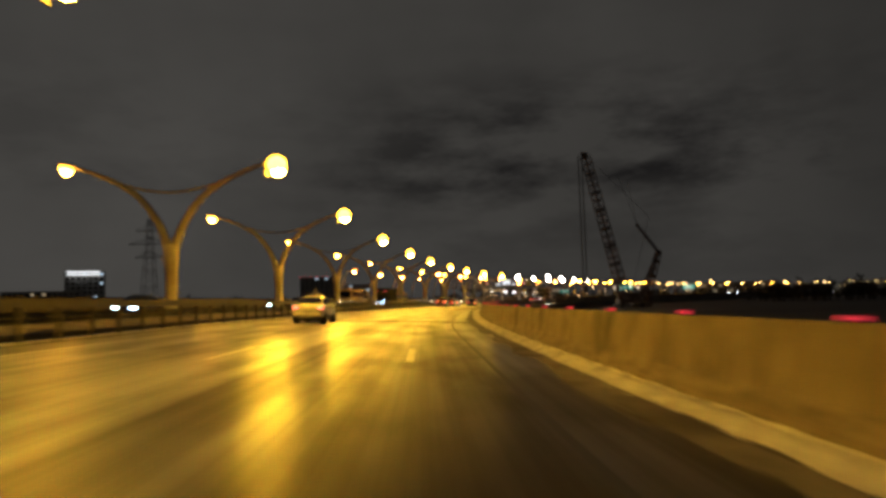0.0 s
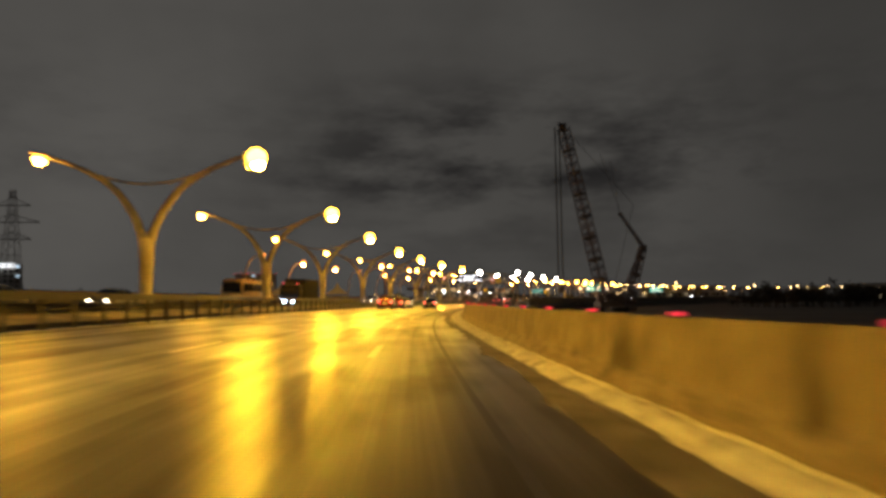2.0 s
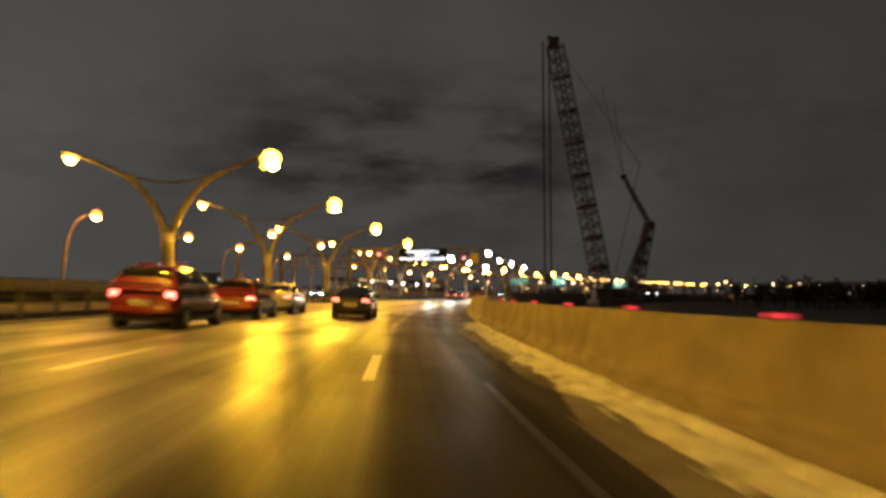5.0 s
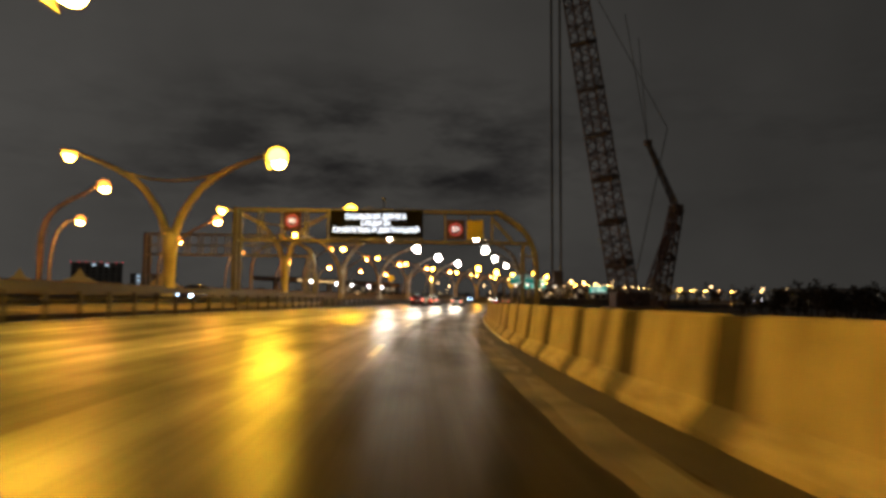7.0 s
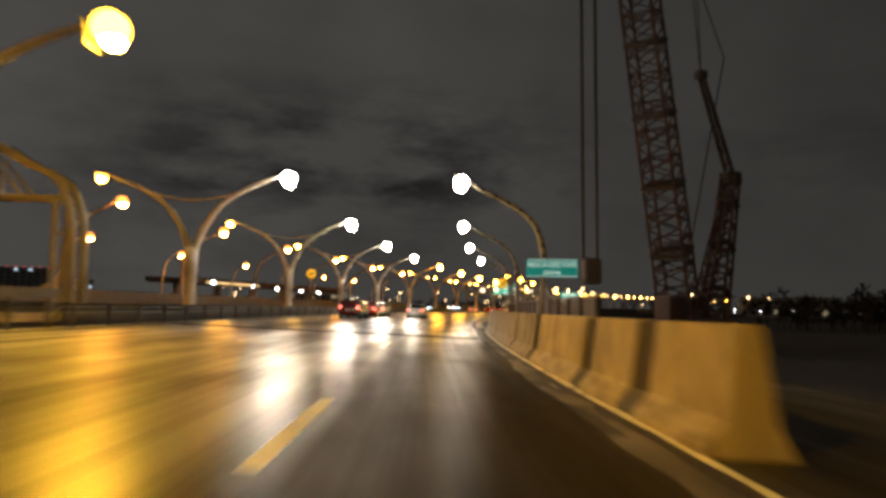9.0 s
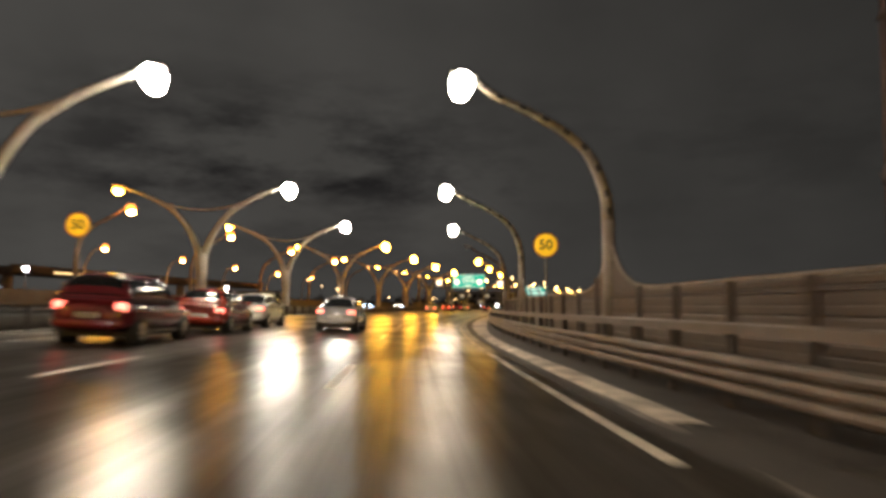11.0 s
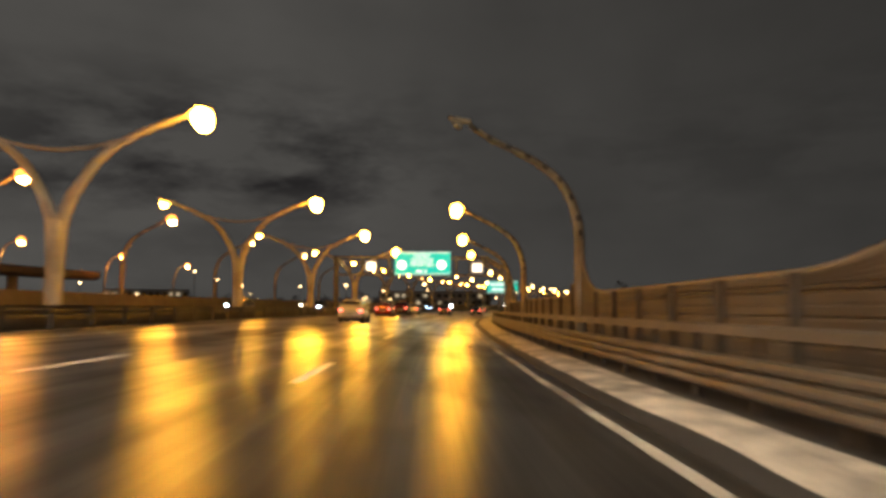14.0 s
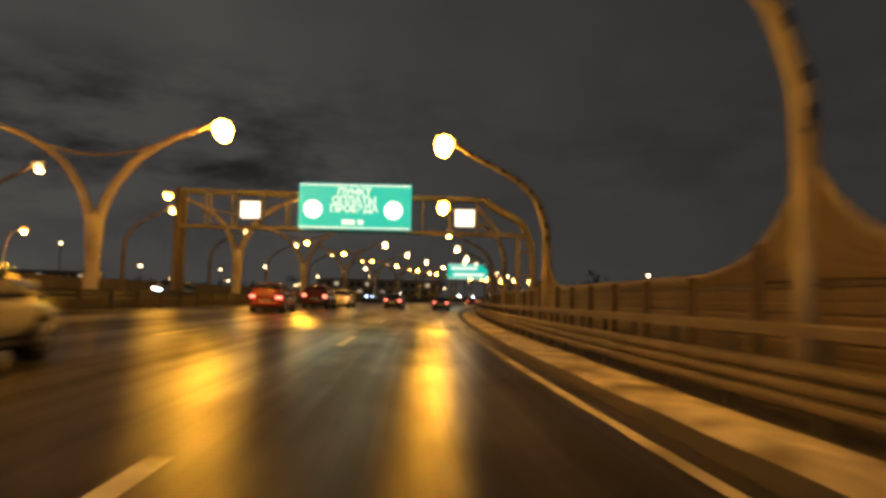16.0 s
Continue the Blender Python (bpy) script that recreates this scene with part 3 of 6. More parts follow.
# snow and slush
BASE_S = (-120, 0, 10, 22, 50, 60, 70, 95, 107, 140, 168, 180, 192, 216, 235, 400)
BASE_D = (3.55, 3.55, 3.36, 3.28, 3.05, 3.08, 3.06, 2.66, 2.68, 2.50, 2.41, 2.60, 2.92, 3.16, 3.36, 3.36)


def barrier_foot(s):
    """Where the barrier's foot lies, right of the lane line."""
    return float(np.mean([np.interp(s + o, BASE_S, BASE_D) for o in (-8, -4, 0, 4, 8)])) - lane(s)


def by_barrier(amount=0.0, lift=0.0):
    f = ragged_edge(amount, lift) if amount or lift else None

    def g(s, k, d, z):
        if f:
            d, z = f(s, k, d, z)
        return d + barrier_foot(s), z
    return g


def snow_bed(label, s0, s1, d0, width, shape, mat, step=0.3, cols=15, lump=0.07, seed=0.0, along=1.0):
    """A lumpy bed of snow whose thin places sink under the road; shape gives its height at (s, 0..1 across)."""
    stations = np.arange(s0, s1 + step, step)
    verts, faces = [], []
    for s in stations:
        start = d0(s)
        for k in range(cols):
            u = k / (cols - 1)
            x = width * u
            big = noise.noise(Vector((s * 0.6 * along, x * 2.0, seed)))
            mid_ = noise.noise(Vector((s * 1.5 * along, x * 4.2, seed + 7.0)))
            small = noise.noise(Vector((s * 3.1 * along, x * 8.0, seed + 3.0)))
            z = shape(s, u) + lump * (0.45 * big + 0.5 * mid_ + 0.4 * small)
            verts.append(on_road(s, start + x, max(z, -0.02) if 0 < k < cols - 1 else -0.02))
    for i in range(len(stations) - 1):
        for k in range(cols - 1):
            a = i * cols + k
            faces.append((a, a + 1, a + 1 + cols, a + cols))
    return tagged(new("snow_ridge", mesh_of("snow_ridge", verts, faces, mat, smooth=True)), label, "snow", kind="stuff")


def ramp(x, pts):
    return float(np.interp(x, [p[0] for p in pts], [p[1] for p in pts]))


def ridge_shape(s, u):
    """Ridge beside the barrier, with a melt groove at its foot that closes up further on."""
    late = min(1.0, max(0.0, (s - 80) / 12))
    groove = 0.10 * max(0.25 * (1 - late), min(1.0, (66 - s) / 14)) * max(0.0, 1 - abs(u - 0.84) / 0.075)
    # further on a tyre furrow parts the ridge from a crest along the wall
    groove += late * (0.10 * max(0.0, 1 - abs(u - 0.665) / 0.085) - 0.035 * max(0.0, 1 - abs(u - 0.84) / 0.11))
    a = float(np.interp(s, (60, 85), (0.16, 0.0)))
    return ramp(u, ((0, -0.035 - a * 0.1), (0.14 + a, -0.006), (0.25 + a, 0.012), (0.42 + a * 0.6, 0.055), (0.6, 0.085), (0.76, 0.075), (0.9, 0.05), (1, 0.06))) - groove


snow_1 = snow_bed("dirty lumpy snow ridge along the foot of the concrete barrier", -60, 141, lambda s: barrier_foot(s) - 0.98, 1.06, ridge_shape, SNOW, step=0.2, cols=19, lump=0.06)
slush_1 = snow_bed("thin brownish slush fringe thawing beside the snow ridge", -60, 141, lambda s: barrier_foot(s) - 1.36, 0.75,
                   lambda s, u: ramp(u, ((0, -0.02), (0.12, -0.004), (0.4, 0.004), (1, 0.012))), SNOW_GREY, step=0.25, cols=14, lump=0.016, seed=21.0, along=0.22)
snow_2 = snow_bed("thin patchy strip of dirty snow on the shoulder", 139, 241, lambda s: barrier_foot(s) - float(np.interp(s, (150, 163, 172, 200), (1.3, 1.1, 0.9, 0.7))), 0.75,
                  lambda s, u: ramp(u, ((0, -0.03), (0.25, 0.004), (0.5, 0.012), (0.8, -0.01), (1, -0.03))), SNOW_GREY, step=0.22, cols=15, lump=0.045, seed=5.0, along=0.3)
snow_2b = tagged(new("snow_ridge", sweep_data("snow_ridge", [(-0.09, -0.02), (-0.05, 0.012), (-0.01, 0.022), (0.02, 0.02)], 172, 232, SNOW, step=0.3, closed=False, ragged=by_barrier(0.03, 0.025))),
                 "narrow snow rim along the foot of the barrier blocks", "snow", kind="stuff")
slush_2b = snow_bed("brown slush spread over the shoulder beside the barrier blocks", 138, 236, lambda s: barrier_foot(s) - float(np.interp(s, (150, 163, 172, 200), (1.42, 1.2, 1.0, 0.8))), 1.0,
                    lambda s, u: ramp(u, ((0, -0.02), (0.05, 0.0), (0.15, 0.006), (0.6, 0.006), (1, -0.012))) - float(np.interp(s, (172, 205), (0.0, 0.012))), SLUSH_PALE, step=0.25, cols=20, lump=0.011, seed=14.0, along=0.2)
slush_2 = tagged(new("slush", sweep_data("slush", [(-0.6, 0.003), (0.3, 0.005)], 139, 241, SLUSH, step=1.0, closed=False, ragged=by_barrier(0.08, 0.0))), "dark wet slush at the foot of the barrier blocks", "slush", kind="stuff")
def shoulder_shape(s, u):
    """Wheel-packed snow, narrow at first and wider further on."""
    wide = float(np.interp(s, (262, 285, 330), (0.45, 0.92, 1.0)))
    return ramp(u / wide, ((0, -0.03), (0.12, 0.012), (0.4, 0.05), (0.75, 0.045), (0.92, 0.0), (1.05, -0.05), (9, -0.05)))


snow_3 = snow_bed("streak of dirty snow between edge line and guardrail", 238, 430, lambda s: edge(s) + 0.62, 1.5, shoulder_shape, SNOW_MID, step=0.25, lump=0.042, seed=9.0, along=0.13)
snow_3b = tagged(new("snow_ridge", sweep_data("snow_ridge", [(0.62, 0.004), (0.85, 0.05), (1.3, 0.07), (1.8, 0.03), (2.0, 0.004)], 430, 760, SNOW_GREY, step=1.0, closed=False, ragged=lambda s, k, d, z: by_edge(s, k, *ragged_edge(0.30, 0.06)(s, k, d, z)))),
                 "distant streak of dirty snow on the shoulder", "snow", kind="stuff")
slush_3 = tagged(new("slush", sweep_data("slush", [(0.35, 0.002), (3.6, 0.003)], 236, 760, SLUSH, step=1.5, closed=False, ragged=by_edge)), "dark slush covering the right shoulder", "slush", kind="stuff")
snow_5 = tagged(new("snow_ridge", sweep_data("snow_ridge", [(-9.9, 0.004), (-9.7, 0.03), (-9.5, 0.004)], -80, 700, SNOW_GREY, step=1.2, closed=False, ragged=ragged_edge(0.18, 0.04))),
                "thin dirty snow strip along the median", "snow", kind="stuff")
median = setting("median", sweep_data("median", [(-15.2, 0.0), (-15.2, 0.16), (-10.7, 0.16), (-10.7, 0.0)], -100, 1000, SLUSH, step=4.0, closed=True), "raised median strip under grey slush", "median")
snow_6 = tagged(new("snow_patch", sweep_data("snow_patch", [(-14.6, 0.165), (-13.9, 0.26), (-12.6, 0.28), (-11.4, 0.22), (-10.9, 0.165)], -80, 700, SLUSH_PALE, step=1.6, closed=False, ragged=ragged_edge(0.25, 0.06))),
                "dirty snow lying on the median strip", "snow", kind="stuff")


# ---- concrete barrier beside the lane ----
def barrier_profile(h=1.06):
    return [(0.0, 0.0), (0.0, 0.09), (0.20, 0.33), (0.31, h - 0.03), (0.34, h), (0.50, h), (0.53, h - 0.03), (0.65, 0.3), (0.82, 0.0)]


UNIT = 3.94
s = 73.0 - 34 * UNIT
long_barrier = thing("concrete_barrier", "long cast concrete safety barrier with stains and thin joints", "barrier", kind="structure")
while s < 142:
    part("barrier_section", sweep_data("barrier_section", barrier_profile(), s + 0.022, min(s + UNIT - 0.022, 143.18), WALL_CONCRETE, step=1.3, uv=True, ragged=by_barrier()), long_barrier)
    s += UNIT

# red marker lamps clipped over the joints along the barrier's top
marker = thing("marker_lamp", "small red marker lamp clipped to the top of the barrier", "marker lamp", group="red barrier markers", m=stand(73.0 - 18 * UNIT, barrier_foot(73.0 - 18 * UNIT) + 0.36))
part("housing", box_data("housing", (0.15, 0.09, 0.09), BLACK, (0.015, 0, 1.09), 0.012), marker)
part("lens", box_data("marker_lens", (0.02, 0.09, 0.045), MARKER_RED, (-0.066, 0, 1.095), 0.008), marker, "glowing red lens")
part("lens", box_data("marker_lens_front", (0.09, 0.02, 0.045), MARKER_RED, (0.015, -0.05, 1.095), 0.006), marker, "glowing red lens")
for at in [73.0 + UNIT * k for k in range(-17, 17)]:
    copy_thing(marker, stand(at, barrier_foot(at) + 0.36))
copy_thing(marker, stand(185.2, barrier_foot(185.2) + 0.36) @ Matrix.Translation((0, 0, 0.11)))


JOINT_DARK = material("grimy_joint", (0.045, 0.038, 0.03), 0.85, vary=0.4, scale=2.0, bump=0.3)
BLOCK_LONG, BLOCK_HIGH = 2.16, 1.17


def barrier_block(s, shade, pitch, last=False):
    b = thing("barrier_block", "precast concrete barrier block with a dark dirty joint", "barrier", group="barrier blocks")
    end = s + (pitch if last else BLOCK_LONG)
    part("block", sweep_data("block", barrier_profile(BLOCK_HIGH), s, end, shade, step=1.1, uv=True, ragged=by_barrier()), b)
    if not last:
        upper = [(0.24, 0.30), (0.355, BLOCK_HIGH - 0.05), (0.385, BLOCK_HIGH - 0.02), (0.47, BLOCK_HIGH - 0.02), (0.49, BLOCK_HIGH - 0.05), (0.60, 0.30)]
        part("joint_piece", sweep_data("joint_piece", upper, end + 0.002, s + pitch - 0.002, JOINT_DARK, step=0.4, ragged=by_barrier()), b, "black grimy joint piece")
        toe = [(0.03, 0.0), (0.03, 0.08), (0.22, 0.298), (0.62, 0.298), (0.79, 0.0)]
        part("joint_toe", sweep_data("joint_toe", toe, end + 0.002, s + pitch - 0.002, CONCRETE_DARK, step=0.4, ragged=by_barrier()), b, "dirty concrete toe under the joint")


for first, pitch, count in ((143.22, 3.0, 17), (197.0, 2.95, 4)):
    for k in range(count):
        barrier_block(first + pitch * k, BLOCK_CONCRETE, pitch, k == (16 if first < 190 else 2))
# the last stretch is of long pale pieces butted close together
for k, (s, e) in enumerate(((208.8, 214.75), (214.82, 220.7), (220.74, 227.2), (227.24, 233.6))):
    b = thing("barrier_block", "long pale concrete barrier piece with a narrow dark seam", "barrier", group="barrier blocks")
    part("block", sweep_data("block", barrier_profile(BLOCK_HIGH + 0.02), s, e, LONG_CONCRETE, step=1.5, uv=True, ragged=by_barrier()), b)
    if k < 3:
        part("seam", sweep_data("seam", [(0.03, 0.0), (0.23, 0.32), (0.36, BLOCK_HIGH - 0.04), (0.48, BLOCK_HIGH - 0.04), (0.6, 0.3), (0.78, 0.0)], e, e + 0.06, JOINT_DARK, step=0.06, ragged=by_barrier()), b, "narrow black seam")


# ---- guardrails ----
def guardrail(s0, s1, d, name_label, post_step=2.0, side=1, mat=STEEL, w0=0.42, upper=True):
    """A W-beam on posts, with a box rail above; side +1 faces left of d."""
    g = thing("guardrail", name_label, "guardrail", kind="structure")
    w = [(0.00, w0 - 0.17), (-0.075, w0 - 0.12), (-0.085, w0 - 0.08), (-0.01, w0 - 0.02), (-0.01, w0 + 0.02), (-0.085, w0 + 0.08), (-0.075, w0 + 0.12), (0.0, w0 + 0.17)]
    w += [(x + 0.02, z) for x, z in reversed(w)]
    s = s0
    while s < s1:
        e = min(s + 24.0, s1)
        part("w_beam", sweep_data("w_beam", [(d + side * x, z) for x, z in w], s, e - 0.01, mat, step=3.0), g)
        if upper:
            part("box_rail", sweep_data("box_rail", [(d - 0.10, 0.93), (d - 0.10, 1.13), (d + 0.10, 1.15), (d + 0.10, 0.91)], s, e - 0.01, mat, step=3.0), g)
        s = e
    top = 0.93 if upper else w0 + 0.15
    post = box_data("post", (0.10, 0.14, top), mat, (0, 0, top / 2), 0.012)
    n = 0
    s = s0 + 0.6
    while s < s1 and n < 290:
        h = float(np.interp(s, LINE_S, LINE_H))
        part("post", post, g, m=Matrix.Translation(on_road(s, d + side * 0.09)) @ Matrix.Rotation(-h, 4, "Z"))
        n += 1
        s += post_step
    return g


def thrie_guardrail(s0, s1, off, label, post_step=2.0):
    """A three-wave beam on posts with a box rail above, beside the right edge line."""
    g = thing("guardrail", label, "guardrail", kind="structure")
    wave = [(-0.005, 0.20)]
    for mid_z in (0.29, 0.465, 0.64):
        wave += [(-0.075, mid_z - 0.05), (-0.088, mid_z), (-0.075, mid_z + 0.05), (-0.012, mid_z + 0.085)]
    wave += [(x + 0.02, z) for x, z in reversed(wave)]
    s = s0
    while s < s1:
        e = min(s + 12.0, s1)
        part("beam", sweep_data("beam", [(off + x, z) for x, z in wave], s, e - 0.01, STEEL, step=3.0, ragged=by_edge), g)
        part("box_rail", sweep_data("box_rail", [(off - 0.10, 0.98), (off - 0.10, 1.10), (off - 0.07, 1.13), (off + 0.07, 1.13), (off + 0.10, 1.10), (off + 0.10, 0.98)], s, e - 0.01, STEEL, step=3.0, ragged=by_edge), g)
        s = e
    post = box_data("post", (0.09, 0.14, 1.0), STEEL_DARK, (0, 0, 0.5), 0.012)
    block = box_data("spacer", (0.05, 0.12, 0.30), STEEL_DARK, (-0.05, 0, 0.47), 0.008)
    s = s0 + 0.6
    while s < s1:
        h = float(np.interp(s, LINE_S, LINE_H))
        ob = part("post", post, g, m=Matrix.Translation(on_road(s, edge(s) + off + 0.085)) @ Matrix.Rotation(-h, 4, "Z"))
        if s < 400:
            part("spacer", block, ob)
        s += post_step


thrie_guardrail(233, 620, 2.05, "weathered steel guardrail with a box rail over a three-wave beam")
guardrail(-90, 213, -10.45, "dark weathered median guardrail on close posts", 2.0, mat=STEEL_DARK, w0=0.62)
guardrail(213.5, 560, -10.45, "dark weathered median W-beam guardrail", 2.5, mat=STEEL_DARK, w0=0.60, upper=False)
guardrail(-90, 560, -15.5, "dark guardrail on the far side of the median", 2.5, side=-1, mat=STEEL_DARK, w0=0.40, upper=False)
median_parapet = setting("median_parapet", sweep_data("median_parapet", [(-11.0, 0.0), (-10.95, 0.55), (-10.75, 0.55), (-10.68, 0.0)], 214, 900, CONCRETE_DARK, step=4.0), "low dark concrete parapet along the median", "parapet")
far_wall = setting("far_parapet", sweep_data("far_parapet", [(-29.1, 0.0), (-29.1, 1.25), (-28.8, 1.25), (-28.7, 0.0)], -100, 900, CONCRETE_DARK, step=5.0), "low concrete parapet beyond the opposite carriageway", "parapet")

# ---- lamps ----
LAMP_STEP = 21.65
LAMP_S = {-9: 36.2, -8: 57.4, -7: 80.6, -6: 103.3, -5: 125.0, -4: 148.5, -3: 167.6, -2: 187.8, -1: 209.5, 0: 231.2, 1: 252.9, 2: 274.7, 3: 295.0, 4: 316.1, 5: 338.6, 6: 360.2}


def lamp_s(k):
    if k in LAMP_S:
        return LAMP_S[k]
    return LAMP_S[0] + LAMP_STEP * k if k < 0 else LAMP_S[6] + LAMP_STEP * (k - 6)


def dome_down(name, r, mat, n=16, rings=5):
    """A shallow glass dome that bulges downwards from z = 0."""
    verts, faces = [], []
    for i in range(rings):
        a = 0.5 * math.pi * i / rings
        verts += [(math.cos(2 * math.pi * k / n) * r * math.cos(a), math.sin(2 * math.pi * k / n) * r * math.cos(a), -r * 0.95 * math.sin(a)) for k in range(n)]
    verts.append((0, 0, -r * 0.95))
    for i in range(rings - 1):
        faces += [(i * n + k, (i + 1) * n + k, (i + 1) * n + (k + 1) % n, i * n + (k + 1) % n) for k in range(n)]
    faces += [((rings - 1) * n + k, rings * n, (rings - 1) * n + (k + 1) % n) for k in range(n)]
    faces.append(tuple(range(n)))
    return mesh_of(name, verts, faces, mat, True)


# lit bowls are oversized glowing balls that stand in for the lamps' glare
HEAD_R = 0.50


LENS = {k: dome_down("lens_" + k, 0.34, m) for k, m in G_LENS.items()}
BOWL = {k: ball_data("bowl_" + k, HEAD_R if k == "sodium" else 0.43, m, 0.95, 16, 24) for k, m in G_BOWL.items()}
BOWL["amber_small"] = ball_data("bowl_amber_small", 0.20, G_BOWL["amber"], 0.6, 8, 12)
for v in BOWL["amber_small"].vertices:
    v.co.x *= 1.7
LENS["amber_small"] = dome_down("lens_amber_small", 0.19, G_LENS["amber"])
for far_key in ("amber", "orange"):
    BOWL[far_key + "_far"] = ball_data("bowl_" + far_key + "_far", 0.26, G_FAR[far_key], 0.8, 6, 8)
    LENS[far_key + "_far"] = dome_down("lens_" + far_key + "_far", 0.24, G_FARLENS, 8, 3)
BOWL["off"] = ball_data("bowl_off", 0.2, GLASS_OFF, 0.6, 6, 10)


# added plate, no seen part: keeps a sodium lamp's light off its pole
POLE_SHADE = box_data("added_pole_shade", (0.03, 0.90, 0.80), BLACK, (-0.56, 0, -0.36), 0.01)


def head(parent, p, key, along):
    """A luminaire: flat housing, the bright lens that throws the light down, and a bowl that glows as its glare."""
    h = part("lamp_head", box_data("lamp_head", (0.95, 0.34, 0.13), LAMP_PAINT, (0, 0, 0.06), 0.05), parent, m=Matrix.Translation(p) @ Matrix.Rotation(along, 4, "Y"))
    part("bowl", BOWL[key], h, "oversized glowing bowl standing in for lamp glare" if key != "off" else "dark lamp bowl", m=Matrix.Translation((0, 0, -0.22)))
    if key == "sodium":
        part("added_pole_shade", POLE_SHADE, h)
    if key != "off":
        part("lens", LENS[key], h, m=Matrix.Translation((0, 0, (-0.52 if key == "sodium" else -0.47) if key != "amber_small" else -0.32)) if "_far" not in key else Matrix.Translation((0, 0, -0.48)))


def bend(points, n=6):
    """A smooth curve through points (Catmull-Rom)."""
    p = [Vector(q) for q in points]
    p = [p[0] * 2 - p[1]] + p + [p[-1] * 2 - p[-2]]
    out = []
    for i in range(1, len(p) - 2):
        for k in range(n):
            t = k / n
            a, b, c, d = p[i - 1], p[i], p[i + 1], p[i + 2]
            out.append(0.5 * ((2 * b) + (c - a) * t + (2 * a - 5 * b + 4 * c - d) * t * t + (3 * b - a - 3 * c + d) * t ** 3))
    out.append(p[-2])
    return out


def arm_curve(sign):
    return bend([(0.08 * sign, 0, 3.6), (0.24 * sign, 0, 4.6), (0.72 * sign, 0, 5.75), (1.65 * sign, 0, 7.0), (2.9 * sign, 0, 7.85), (4.2 * sign, 0, 8.42), (5.0 * sign, 0, 8.7)])


ARM = {}
for sign in (-1, 1):
    c = arm_curve(sign)
    ARM[sign] = tube_data("arm", c, [0.29 - 0.20 * (i / (len(c) - 1)) ** 0.8 for i in range(len(c))], LAMP_PAINT, 8, flat=0.8)
TRUNK = tube_data("pole", [(0, 0, 0.1), (0, 0, 1.2), (0, 0, 2.6), (0, 0, 3.8), (0, 0, 4.5)], [0.40, 0.33, 0.32, 0.38, 0.36], LAMP_PAINT, 12)
TIE = tube_data("tie_bar", bend([(-2.95, 0, 7.88), (-1.5, 0, 7.45), (0, 0, 7.28), (1.5, 0, 7.45), (2.95, 0, 7.88)]), 0.075, LAMP_PAINT, 6)
FOOT = tube_data("base_flange", [(0, 0, 0.0), (0, 0, 0.12)], [0.48, 0.46], STEEL, 10)


def tree_lamp(s, near, far):
    t = thing("street_lamp", "pale forked street lamp with two curved arms on the median", "street lamp", group="median street lamps", m=stand(s, -12.95))
    t.location.z -= 0.5
    part("base_flange", FOOT, t, m=Matrix.Translation((0, 0, 0.70)))
    part("pole", TRUNK, t)
    for sign in (-1, 1):
        part("arm", ARM[sign], t)
    part("tie_bar", TIE, t)
    head(t, (5.5, 0, 8.80), near, -0.2)
    head(t, (-5.5, 0, 8.80), far, 0.2)


for k in range(-12, 34):
    s = lamp_s(k)
    near = "white" if 0 <= k <= 3 else ("sodium" if k < 0 else ("amber" if k < 8 else "amber_far"))
    tree_lamp(s, near, "amber_small")

ARCH = bend([(0, 0, 3.9), (-0.08, 0, 4.75), (-0.54, 0, 5.95), (-1.34, 0, 6.76), (-2.38, 0, 7.38), (-3.5, 0, 7.93), (-4.3, 0, 8.48)])
ARCH_ME = tube_data("arm", ARCH, [0.205 - 0.105 * i / (len(ARCH) - 1) for i in range(len(ARCH))], ARCH_PAINT, 10, flat=1.1)
ARCH_POLE = tube_data("pole", [(0, 0, -0.35), (0, 0, 1.5), (0, 0, 4.0)], [0.23, 0.215, 0.205], ARCH_PAINT, 14)
# black plate set on the arm, standing in for a shaded opening
SLOT = box_data("slot", (0.15, 0.03, 0.24), BLACK, bevel=0.01)


def arch_lamp(s, d, glass, sign=1, group="arched street lamps on the right", slots=True, lift=0.05):
    t = thing("street_lamp", "tall arched street lamp bending over the carriageway" if glass != "off" else "unlit arched street lamp bending over the carriageway", "street lamp", group=group, m=stand(s, d, 0 if sign > 0 else 180))
    t.location.z += lift
    part("base_flange", FOOT, t, m=Matrix.Translation((0, 0, -lift)))
    part("pole", ARCH_POLE, t)
    a = part("arm", ARCH_ME, t)
    if slots:
        for i in range(2, len(ARCH) - 2, 4):
            p, q = ARCH[i], ARCH[i + 1]
            tang = (q - p).normalized()
            rad = (0.205 - 0.105 * i / (len(ARCH) - 1)) * 1.1
            side = Vector((-tang.z, 0, tang.x))
            ang = math.atan2(tang.x, tang.z)
            for face in (-1,):
                part("slot", SLOT, a, "dark oblong plate standing in for an opening", m=Matrix.Translation(p + Vector((0, face * rad * 1.03, 0))) @ Matrix.Rotation(ang, 4, "Y"))
    head(t, (-4.7, 0, 8.62), glass, 0.2)


for k in range(0, 30):
    glass = "white_dim" if k <= 3 else ("off" if k == 4 else ("amber_dim" if k < 8 else "amber_far"))
    arch_lamp(lamp_s(k), 7.44, glass, slots=k < 8, lift=0.32 if k < 3 else (0.15 if k < 5 else 0.05))
for k in range(0, 20):
    arch_lamp(203.0 + LAMP_STEP * k, -29.9, "orange" if k < 8 else "orange_far", -1, "arched street lamps across the road", slots=False)

